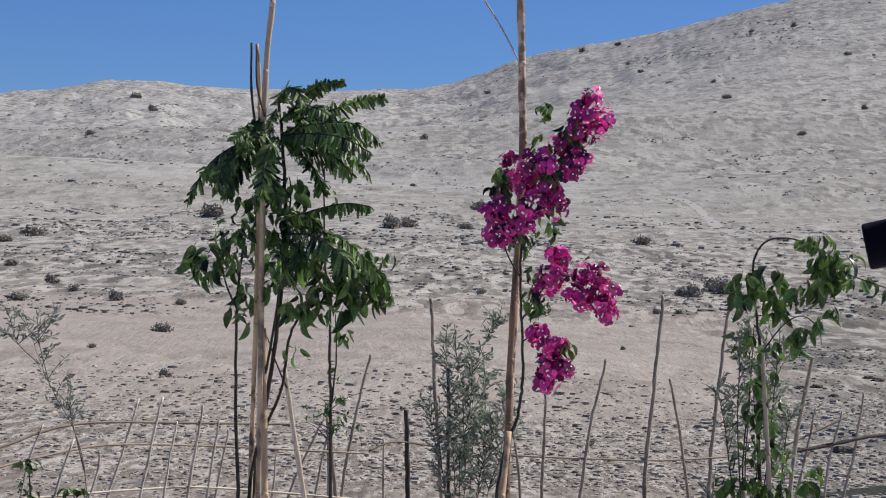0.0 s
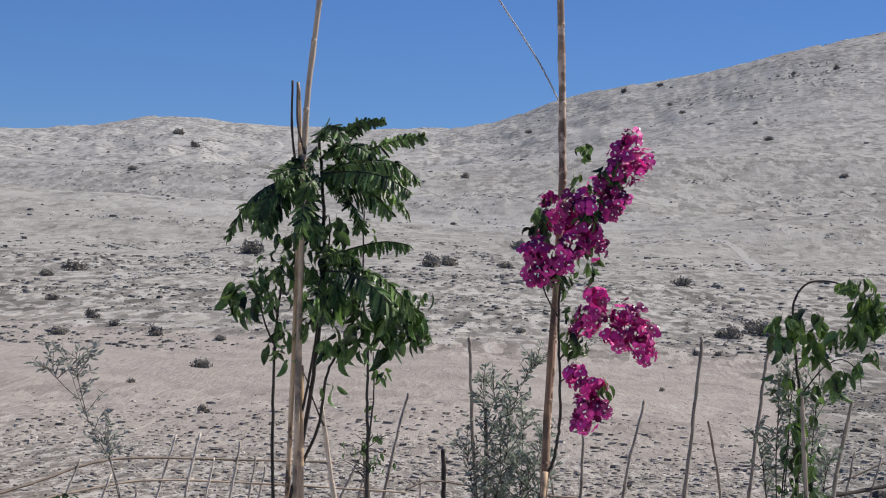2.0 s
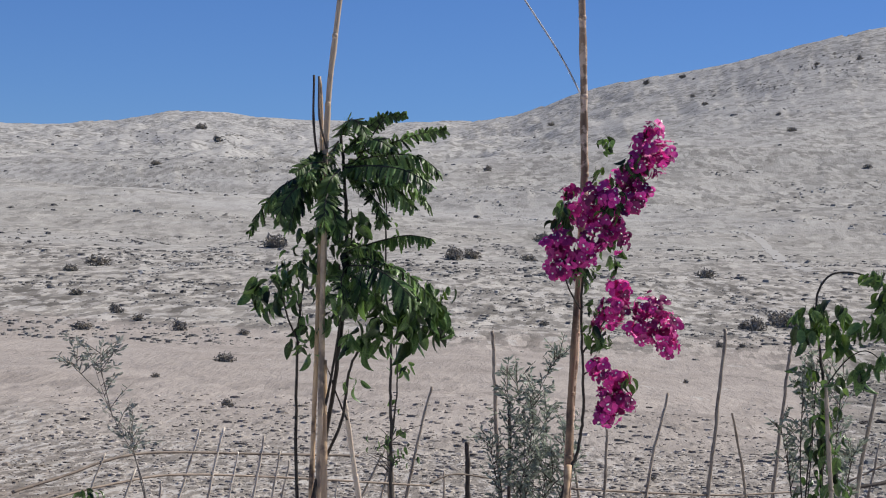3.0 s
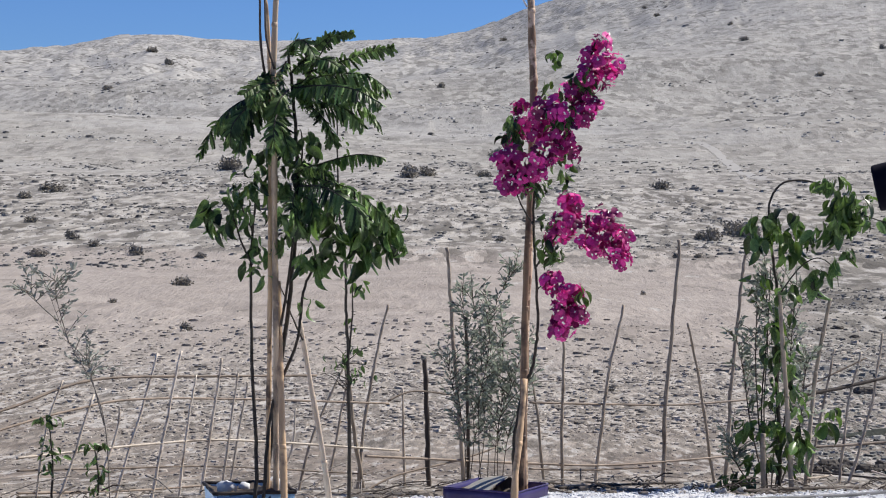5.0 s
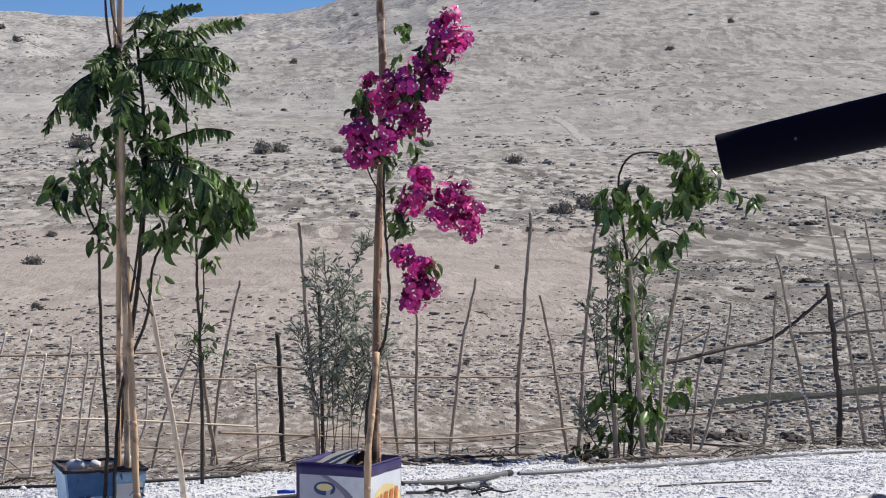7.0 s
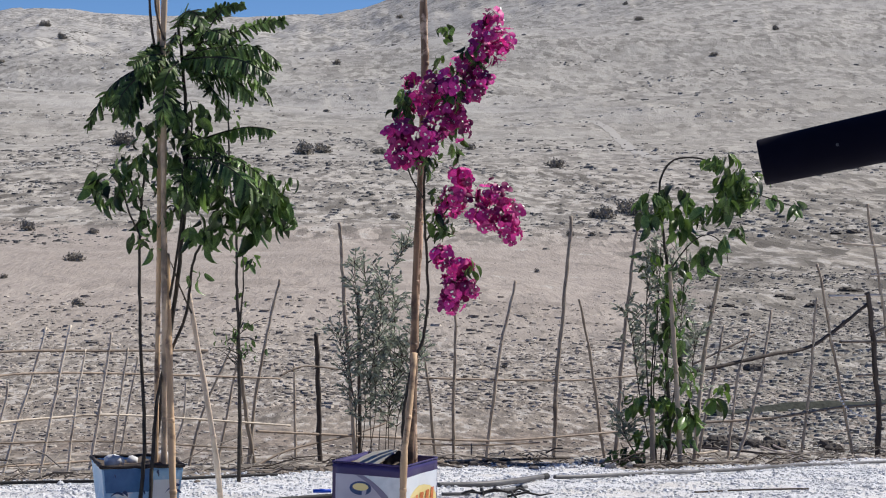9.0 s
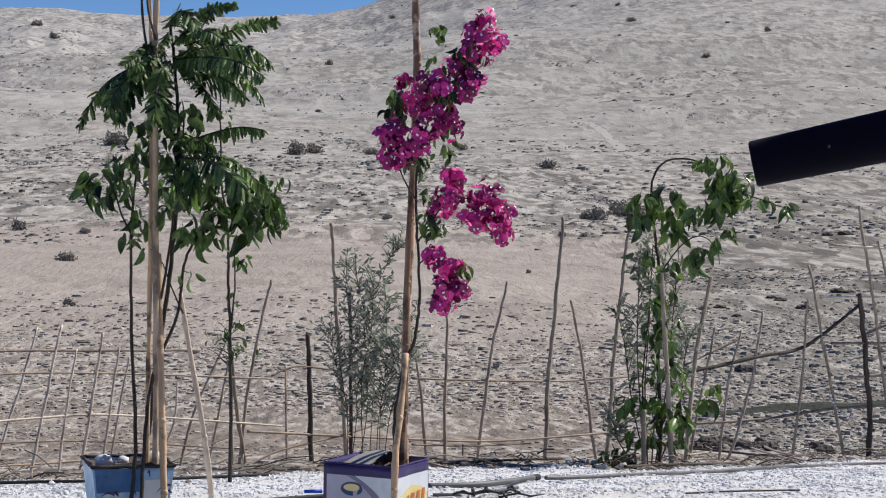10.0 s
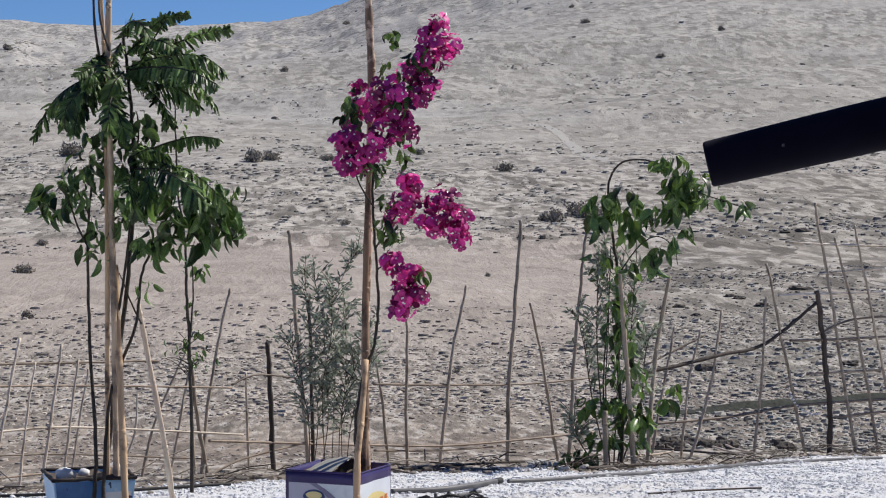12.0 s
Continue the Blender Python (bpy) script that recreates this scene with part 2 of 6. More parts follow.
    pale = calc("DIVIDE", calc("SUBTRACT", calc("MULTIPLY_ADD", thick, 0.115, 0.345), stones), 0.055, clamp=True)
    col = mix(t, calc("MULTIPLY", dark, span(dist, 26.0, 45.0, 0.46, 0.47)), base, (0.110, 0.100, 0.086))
    col = mix(t, calc("MULTIPLY", pale, 0.66), col, (0.450, 0.425, 0.390))
    band = noise_at(t, co, 0.05, 8, 0.7, (0.35, 0.35, 5.0))
    high = span(dist, 80.0, 140.0)
    col = mix(t, calc("MULTIPLY", ramp(t, band, [(0.50, (0, 0, 0)), (0.60, (0.6, 0.6, 0.6))]), high), col, (0.395, 0.383, 0.362))
    col = mix(t, calc("MULTIPLY", ramp(t, band, [(0.38, (0.25, 0.25, 0.25)), (0.47, (0, 0, 0))]), high), col, (0.235, 0.226, 0.210))
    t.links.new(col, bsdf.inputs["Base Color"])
    bsdf.inputs["Roughness"].default_value = 0.95
    bsdf.inputs["Specular IOR Level"].default_value = 0.15
    broad = add(t, "ShaderNodeBump", Strength=0.17, Distance=0.6)
    t.links.new(large, broad.inputs["Height"])
    close = add(t, "ShaderNodeBump", Strength=0.25, Distance=0.12)
    t.links.new(middle, close.inputs["Height"])
    t.links.new(broad.outputs["Normal"], close.inputs["Normal"])
    lumps = add(t, "ShaderNodeBump", Strength=0.8, Distance=0.045)
    t.links.new(small, lumps.inputs["Height"])
    t.links.new(close.outputs["Normal"], lumps.inputs["Normal"])
    t.links.new(lumps.outputs["Normal"], bsdf.inputs["Normal"])
    return m


LAND_MAT = land_material()
GRAVEL = surface("white_crushed_limestone", (0.48, 0.49, 0.505), (0.78, 0.785, 0.80), 55, 0.9, 0.9, 0.012, stain=(0.60, 0.58, 0.55), stain_scale=2.5)
PEBBLE = surface("white_pebble", (0.56, 0.57, 0.585), (0.76, 0.772, 0.79), 30, 0.9, 0.4, 0.004, vary=0.22, island=True)
STONE_WARM = surface("tan_stone", (0.25, 0.218, 0.182), (0.50, 0.445, 0.385), 9, 0.95, 0.5, 0.01, vary=0.5, island=True)
STONE_BANK = surface("bank_rock", (0.150, 0.142, 0.125), (0.42, 0.405, 0.362), 5, 0.95, 0.5, 0.02, vary=0.5, island=True)
STONE_PALE = surface("pale_rock", (0.36, 0.35, 0.325), (0.52, 0.508, 0.475), 5, 0.95, 0.5, 0.02, vary=0.3, island=True)
STONE = surface("desert_stone", (0.185, 0.175, 0.157), (0.36, 0.343, 0.312), 5, 0.95, 0.5, 0.02, vary=0.3, island=True)
SOIL_LUMP = surface("brown_soil_lump", (0.135, 0.108, 0.084), (0.30, 0.255, 0.208), 9, 0.95, 0.5, 0.01, vary=0.5, island=True)
CLOD = surface("dry_clod", (0.22, 0.178, 0.140), (0.41, 0.352, 0.295), 14, 0.95, 0.9, 0.02, vary=0.2)
CANE = surface("dry_cane", (0.30, 0.238, 0.175), (0.53, 0.44, 0.335), 18, 0.6, 0.3, 0.001, (1, 1, 0.1), stain=(0.20, 0.15, 0.11), stain_scale=7, vary=0.3)
CANE_DARK = surface("weathered_branch", (0.036, 0.028, 0.022), (0.110, 0.085, 0.068), 22, 0.85, 0.5, 0.002, (1, 1, 0.15), vary=0.3)
CANE_PALE = surface("bleached_cane", (0.60, 0.50, 0.385), (0.80, 0.70, 0.57), 18, 0.6, 0.3, 0.001, (1, 1, 0.1), stain=(0.26, 0.20, 0.15), stain_scale=9, vary=0.3)
CANE_BROWN = surface("brown_cane", (0.13, 0.098, 0.072), (0.36, 0.28, 0.21), 18, 0.7, 0.3, 0.001, (0.2, 1, 1), vary=0.35)
BAMBOO_BROWN = surface("brown_bamboo", (0.13, 0.075, 0.045), (0.42, 0.28, 0.175), 26, 0.65, 0.4, 0.002, (1, 1, 0.06), stain=(0.07, 0.042, 0.03), stain_scale=8, stain_at=(0.46, 0.58))
BAMBOO_MOTTLED = surface("mottled_bamboo", (0.11, 0.064, 0.040), (0.48, 0.32, 0.20), 30, 0.7, 0.5, 0.003, (1, 1, 0.10), stain=(0.68, 0.50, 0.36), stain_scale=16, stain_at=(0.50, 0.56))
BLEACHED = surface("sun_bleached_cane", (0.50, 0.40, 0.30), (0.70, 0.58, 0.46), 18, 0.6, 0.3, 0.001, (1, 1, 0.1))
BAMBOO = surface("bamboo", (0.36, 0.235, 0.135), (0.72, 0.505, 0.31), 34, 0.65, 0.4, 0.002, (1, 1, 0.05), stain=(0.11, 0.072, 0.05), stain_scale=9, stain_at=(0.54, 0.64))
BAMBOO_GREY = surface("greyed_bamboo", (0.42, 0.31, 0.21), (0.68, 0.52, 0.36), 34, 0.7, 0.4, 0.002, (1, 1, 0.05), stain=(0.20, 0.155, 0.12), stain_scale=6, stain_at=(0.50, 0.62))
BARK = surface("dark_bark", (0.020, 0.017, 0.013), (0.062, 0.050, 0.037), 30, 0.8, 0.5, 0.001)
LEAF = surface("broad_leaf", (0.015, 0.032, 0.009), (0.195, 0.325, 0.095), 22, 0.36, 0.2, 0.001, vary=0.9, lit=0.32)
LEAF_PALE = surface("young_leaf", (0.085, 0.165, 0.028), (0.19, 0.30, 0.06), 25, 0.5, 0.2, 0.001, vary=0.4, lit=0.3)
FROND = surface("feathery_leaf", (0.024, 0.056, 0.017), (0.250, 0.390, 0.120), 9, 0.45, 0.0, vary=0.95, island=True, lit=0.32)
FROND_PALE = surface("young_feathery_leaf", (0.08, 0.15, 0.04), (0.15, 0.235, 0.065), 12, 0.45, 0.0, vary=0.3, island=True, lit=0.35)
OLIVE = surface("grey_green_leaf", (0.20, 0.235, 0.178), (0.41, 0.45, 0.355), 20, 0.55, 0.0, vary=0.45, island=True, lit=0.45)
OLIVE_PALE = surface("dusty_grey_leaf", (0.22, 0.24, 0.20), (0.38, 0.40, 0.345), 20, 0.6, 0.0, vary=0.45, island=True, lit=0.35)
DRY = surface("dry_twig", (0.17, 0.145, 0.12), (0.32, 0.28, 0.235), 12, 0.9, 0.0, vary=0.4, island=True)
BRACT = surface("magenta_bract", (0.42, 0.010, 0.172), (0.84, 0.066, 0.415), 30, 0.55, 0.2, 0.001, vary=0.75, lit=0.22)
WHITE_FLOWER = surface("white_flower", (0.85, 0.82, 0.78), (0.9, 0.88, 0.85), 10, 0.5, 0.0)
DARK_PIPE = surface("navy_black_pipe", (0.0062, 0.0055, 0.013), (0.0095, 0.0085, 0.019), 9, 0.85, 0.1, 0.001)
BLUE_DRUM = surface("blue_plastic", (0.0015, 0.046, 0.40), (0.002, 0.060, 0.47), 6, 0.42, 0.08, 0.001, stain=(0.006, 0.080, 0.50), stain_scale=4)
SCUFFED = surface("scuffed_blue_plastic", (0.035, 0.15, 0.47), (0.10, 0.24, 0.55), 14, 0.6, 0.2, 0.001, stain=(0.20, 0.34, 0.57), stain_scale=14, stain_at=(0.56, 0.66))
TIN_BLUE = surface("blue_printed_tin", (0.26, 0.50, 0.74), (0.42, 0.64, 0.83), 7, 0.35, 0.2, 0.002, stain=(0.74, 0.82, 0.88), stain_scale=11, metal=0.1, stain_at=(0.52, 0.64))
TIN_WHITE = surface("pale_printed_tin", (0.62, 0.68, 0.74), (0.78, 0.80, 0.84), 7, 0.35, 0.15, 0.002, stain=(0.50, 0.56, 0.62), stain_scale=8, metal=0.1)
TIN_LILAC = surface("shaded_lilac_print", (0.40, 0.39, 0.48), (0.54, 0.53, 0.62), 7, 0.35, 0.15, 0.002, metal=0.1)
TIN_SHADE = surface("dull_purple_print", (0.17, 0.16, 0.25), (0.23, 0.215, 0.32), 9, 0.4, 0.1, 0.001)
TIN_PURPLE = surface("purple_print", (0.028, 0.018, 0.085), (0.050, 0.033, 0.135), 9, 0.35, 0.1, 0.001, metal=0.1)
TIN_DEEP = surface("mid_blue_print", (0.022, 0.105, 0.28), (0.060, 0.20, 0.42), 15, 0.4, 0.0)
INK = surface("dark_blue_print", (0.012, 0.035, 0.12), (0.03, 0.07, 0.2), 15, 0.4, 0.0)
YELLOW = surface("yellow_print", (0.76, 0.62, 0.24), (0.85, 0.72, 0.34), 10, 0.4, 0.0)
ORANGE = surface("orange_red_print", (0.55, 0.14, 0.03), (0.66, 0.22, 0.05), 10, 0.4, 0.0)
CREAM = surface("cream_painted_sheet", (0.24, 0.235, 0.20), (0.42, 0.41, 0.36), 12, 0.6, 0.2, 0.001, stain=(0.35, 0.3, 0.22), stain_scale=14)
SOIL = surface("potting_soil", (0.06, 0.045, 0.035), (0.14, 0.11, 0.085), 30, 0.95, 0.9, 0.01)
HOSE = surface("black_hose", (0.006, 0.006, 0.007), (0.016, 0.016, 0.017), 20, 0.75, 0.1, 0.001)
RUST_AND_SHADE = surface("rusty_edge_and_shade", (0.012, 0.010, 0.010), (0.055, 0.040, 0.034), 30, 0.8, 0.4, 0.002)
STONE_DARK = surface("grey_green_rock", (0.125, 0.118, 0.104), (0.30, 0.284, 0.256), 5, 0.95, 0.5, 0.02, vary=0.5, island=True)
PVC = surface("dusty_grey_pipe", (0.052, 0.052, 0.054), (0.150, 0.148, 0.147), 9, 0.55, 0.1, 0.001, stain=(0.12, 0.12, 0.12), stain_scale=5)
FILM = surface("silvery_plastic_film", (0.12, 0.125, 0.135), (0.40, 0.41, 0.43), 8, 0.5, 0.5, 0.01)
SHADE_LUMP = surface("dark_shade_lump", (0.05, 0.043, 0.037), (0.15, 0.13, 0.11), 12, 0.95, 0.8, 0.02)
GREEN_STRIP = surface("dark_green_surface", (0.012, 0.015, 0.012), (0.055, 0.06, 0.05), 24, 0.8, 0.5, 0.003)
CORD = surface("grey_cord", (0.40, 0.40, 0.41), (0.62, 0.61, 0.60), 30, 0.8, 0.0)
MUD_WALL = surface("mud_plaster", (0.24, 0.20, 0.165), (0.36, 0.31, 0.26), 6, 0.95, 0.6, 0.01, stain=(0.20, 0.165, 0.13), stain_scale=1.5)
CLOTH = surface("grey_shade_cloth", (0.20, 0.21, 0.22), (0.28, 0.29, 0.30), 30, 0.9, 0.2, 0.002)
DARK_PIPE.node_tree.nodes["Principled BSDF"].inputs["Specular IOR Level"].default_value = 0.12
GREEN_STRIP.node_tree.nodes["Principled BSDF"].inputs["Specular IOR Level"].default_value = 0.1
BLUE_DRUM.node_tree.nodes["Principled BSDF"].inputs["Specular IOR Level"].default_value = 0.3


# ---- shaping tools ----
class Shape:
    """Gathers vertices and faces of one mesh."""

    def __init__(self):
        self.v, self.f, self.m = [], [], []

    def face(self, pts, mat=0):
        n = len(self.v)
        self.v += [tuple(p) for p in pts]
        self.f.append(tuple(range(n, n + len(pts))))
        self.m.append(mat)

    def grid(self, rows, mat=0, closed=False):
        n, w = len(self.v), len(rows[0])
        for row in rows:
            self.v += [tuple(p) for p in row]
        for i in range(len(rows) - 1):
            for j in range(w if closed else w - 1):
                k = (j + 1) % w
                self.f.append((n + i * w + j, n + i * w + k, n + (i + 1) * w + k, n + (i + 1) * w + j))
                self.m.append(mat)

    def tube(self, pts, radii, sides=6, mat=0, cap=True):
        pts = [Vector(p) for p in pts]
        if isinstance(radii, (int, float)):
            radii = [radii] * len(pts)
        rows, side = [], None
        for i, p in enumerate(pts):
            d = (pts[min(i + 1, len(pts) - 1)] - pts[max(i - 1, 0)]).normalized()
            ref = Vector((0, 0, 1)) if abs(d.z) < 0.9 else Vector((1, 0, 0))
            a = d.cross(ref).normalized() if side is None else (side - d * side.dot(d)).normalized()
            side, b = a, d.cross(a)
            rows.append([p + (a * math.cos(q) + b * math.sin(q)) * radii[i] for q in [k * math.tau / sides for k in range(sides)]])
        n = len(self.v)
        self.grid(rows, mat, True)
        if cap:
            self.f += [tuple(range(n + sides - 1, n - 1, -1)), tuple(n + (len(pts) - 1) * sides + k for k in range(sides))]
            self.m += [mat, mat]

    def lump(self, c, size, mat=0, seed=0, rings=4, sides=6, jag=0.25):
        rnd = random.Random(seed)
        c = Vector(c)
        rows = []
        for i in range(rings + 1):
            a = math.pi * i / rings
            rows.append([c + Vector((math.sin(a) * math.cos(q) * size[0], math.sin(a) * math.sin(q) * size[1], math.cos(a) * size[2])) * rnd.uniform(1 - jag, 1 + jag)
                         for q in [k * math.tau / sides for k in range(sides)]])
        rows[0], rows[-1] = [c + Vector((0, 0, size[2]))] * sides, [c - Vector((0, 0, size[2]))] * sides
        self.grid(rows, mat, True)

    def mesh(self, name, mats, smooth=True, origin=(0, 0, 0), weld=0.0):
        me = bpy.data.meshes.new(name)
        o = Vector(origin)
        me.from_pydata([tuple(Vector(p) - o) for p in self.v], [], self.f)
        for m in mats:
            me.materials.append(m)
        me.polygons.foreach_set("material_index", self.m)
        me.polygons.foreach_set("use_smooth", [smooth] * len(self.f))
        if weld:
            bm = bmesh.new()
            bm.from_mesh(me)
            bmesh.ops.remove_doubles(bm, verts=bm.verts, dist=weld)
            bm.to_mesh(me)
            bm.free()
        me.update()
        return me


ORIGIN = {}


def thing(name, at, label, category, group=""):
    ob = new(name)
    ob.empty_display_size = 0.05
    ob.location = at
    ORIGIN[ob] = Vector(at)
    return tagged(ob, label, category, group)


def part(name, shape, mats, parent, label="", smooth=True, weld=0.0, kind=""):
    """One mesh under a thing or under a part of it; the shape is given in world coordinates."""
    mats = mats if isinstance(mats, (list, tuple)) else [mats]
    ob = new(name, shape.mesh(name, mats, smooth, ORIGIN[parent], weld))
    ORIGIN[ob] = ORIGIN[parent]
    ob.parent = parent
    return tagged(ob, label, kind=kind)


def solid(name, shape, mats, label, category, group="", kind="", smooth=True):
    """A thing that is one mesh, its origin at its base."""
    mats = mats if isinstance(mats, (list, tuple)) else [mats]
    xs, ys, zs = zip(*shape.v)
    at = (sum(xs) / len(xs), sum(ys) / len(ys), min(zs))
    ob = new(name, shape.mesh(name, mats, smooth, at))
    ob.location = at
    ORIGIN[ob] = Vector(at)
    return tagged(ob, label, category, group, kind)


def piece(name, mesh, parent, m):
    """A repeated part on a shared mesh; m is its pose in the world."""
    ob = new(name, mesh)
    ob.parent = parent
    ob.matrix_basis = Matrix.Translation(-ORIGIN[parent]) @ m
    return ob


def bend(pts, n=6):
    """A smooth line through a few points."""
    p = [Vector(q) for q in pts]
    if len(p) == 2:
        return [p[0].lerp(p[1], k / n) for k in range(n + 1)]
    out = []
    for i in range(len(p) - 1):
        a, b, c, d = p[max(i - 1, 0)], p[i], p[i + 1], p[min(i + 2, len(p) - 1)]
        for k in range(n):
            t = k / n
            out.append(0.5 * ((2 * b) + (c - a) * t + (2 * a - 5 * b + 4 * c - d) * t * t + (3 * b - a - 3 * c + d) * t ** 3))
    return out + [p[-1]]


def cane_shape(pts, r0, r1, seed=0, wobble=0.6, knots=0.16, sides=7):
    """A reed or stick with knots, thinner to its end, a little crooked."""
    rnd = random.Random(seed)
    line = bend(pts, 14)
    length = sum((line[i + 1] - line[i]).length for i in range(len(line) - 1))
    n = max(8, int(length / knots) * 4)
    line = bend(pts, max(4, n // max(1, len(pts) - 1)))
    off, radii, out = Vector(), [], []
    for i, p in enumerate(line):
        t = i / (len(line) - 1)
        off = off * 0.8 + Vector((rnd.uniform(-1, 1), rnd.uniform(-1, 1), 0)) * r0 * wobble * 0.4
        r = r0 + (r1 - r0) * t
        radii.append(r * (1.16 if i % 4 == 0 else rnd.uniform(0.94, 1.02)))
        out.append(p + off * min(1, 4 * t))
    s = Shape()
    s.tube(out, radii, sides)
    return s


def turn_to(direction, spin=0.0):
    """A pose whose -Z goes along the direction."""
    q = Vector(direction).to_track_quat("-Z", "Y")
    return q.to_matrix().to_4x4() @ Matrix.Rotation(spin, 4, "Z")


# ---- ground ----
def build_ground():
    nb, nr = LAND.shape
    x, y = np.sin(BEARINGS)[:, None] * RADII, np.cos(BEARINGS)[:, None] * RADII
    v = np.stack([x, y, LAND], -1).reshape(-1, 3)
    v = np.vstack([v, [[0, 0, 0.14]]])
    i, j = np.meshgrid(np.arange(nb), np.arange(nr - 1), indexing="ij")
    i2 = (i + 1) % nb
    f = np.stack([i2 * nr + j, i2 * nr + j + 1, i * nr + j + 1, i * nr + j], -1).reshape(-1, 4)
    faces = [tuple(q) for q in f.tolist()] + [(k * nr, ((k + 1) % nb) * nr, nb * nr) for k in range(nb)]
    me = bpy.data.meshes.new("ground")
    me.from_pydata(v.tolist(), [], faces)
    me.polygons.foreach_set("use_smooth", [True] * len(faces))
    me.materials.append(LAND_MAT)
    me.update()
    me.validate()
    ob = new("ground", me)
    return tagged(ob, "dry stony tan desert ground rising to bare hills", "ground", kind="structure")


build_ground()

# white crushed-stone yard: its far edge bends along the fence
YARD_EDGE = [(-6.0, 6.6), (-3.0, 7.6), (-1.70, 7.94), (-1.17, 8.06), (-0.64, 8.29), (-0.21, 8.95), (0.26, 9.26), (0.53, 9.42), (0.84, 9.62), (0.97, 9.72), (1.04, 9.40), (1.13, 9.29), (1.32, 9.57), (1.83, 10.23), (2.30, 11.10), (2.69, 11.80), (3.20, 12.20), (4.5, 12.6), (8.0, 13.0)]


def yard_far(x):
    xs, ys = zip(*YARD_EDGE)
    return float(np.interp(x, xs, ys))


def build_yard():
    s = Shape()
    xs = np.linspace(8, -6, 281)
    rows = []
    for x in xs:
        edge = yard_far(x) + 0.16 * float(fbm(np.array(x * 2.3), np.array(0.3), 4, 2))
        ys = [-5 + (edge + 5) * (1 - (1 - k / 110) ** 1.0) for k in range(111)]
        row = []
        for y in ys:
            lift = 0.028 + 0.018 * float(fbm(np.array(x * 7), np.array(y * 7), 3, 8))
            row.append((x, y, ground_z(x, y) + lift))
        row.append((x, edge + 0.05, ground_z(x, edge + 0.05) - 0.03))
        rows.append(row)
    s.grid(rows)
    me = s.mesh("gravel_yard", [GRAVEL])
    return tagged(new("gravel_yard", me), "white crushed limestone yard sloping to the fence", "gravel", kind="structure")


build_yard()


def sky_block_wall(name, label, x0, x1, y0, y1):
    """A plain mud wall with an uneven top, unseen, added to block sky light."""
    s = Shape()
    n = 24
    for a, b in (((x0, y0), (x1, y0)), ((x1, y0), (x1, y1)), ((x1, y1), (x0, y1)), ((x0, y1), (x0, y0))):
        s.grid([[(a[0] + (b[0] - a[0]) * k / n, a[1] + (b[1] - a[1]) * k / n, z) for k in range(n + 1)] for z in (-0.1, 0.8, 1.7, 2.5)])
    s.grid([[(x0 + (x1 - x0) * k / n, y0 + (y1 - y0) * j / 4, 2.5) for k in range(n + 1)] for j in range(5)])
    return tagged(new(name, s.mesh(name, [MUD_WALL])), label, "wall", kind="structure")


sky_block_wall("wall_south", "unseen mud wall added behind the yard to block sky light", -3.0, 4.7, -2.5, -2.25)
sky_block_wall("wall_east", "unseen mud wall added beside the roof to block sky light", 4.7, 4.95, -2.5, 4.3)


# ---- the cane fence, along the far edge of the yard ----
def fence(label, near, slim, members):
    """members: (kind, thickness in mm, points from foot or left end)."""
    root = thing("cane_fence", (near[0], near[1], ground_z(*near) - 0.02), label, "fence", "fence sections")
    for k, (kind, mm, *pts) in enumerate(members):
        pts = [Vector(p) for p in pts]
        if kind in ("stake", "post"):
            foot = pts[0]
            pts[0] = Vector((foot.x, foot.y, min(foot.z, ground_z(foot.x, foot.y)) - 0.03))
        r = mm / 2000.0 * slim * (0.72 if kind == "rail" else 0.92)
        s = cane_shape(pts, r, r * (0.7 if kind == "stake" else 0.85), seed=100 + k + int(near[0] * 10), wobble=0.9)
        dark = kind in ("post", "brace")
        part(kind, s, CANE_DARK if dark else CANE_BROWN if kind == "rail" and (k % 3 or slim > 0.8) and not (near[0] > 2.0 and k in (10, 11, 12)) else CANE_PALE if kind == "rail" else CANE_PALE if slim < 0.8 and kind == "stake" else CANE, root, "dark weathered wooden post" if kind == "post" else "")
    return root


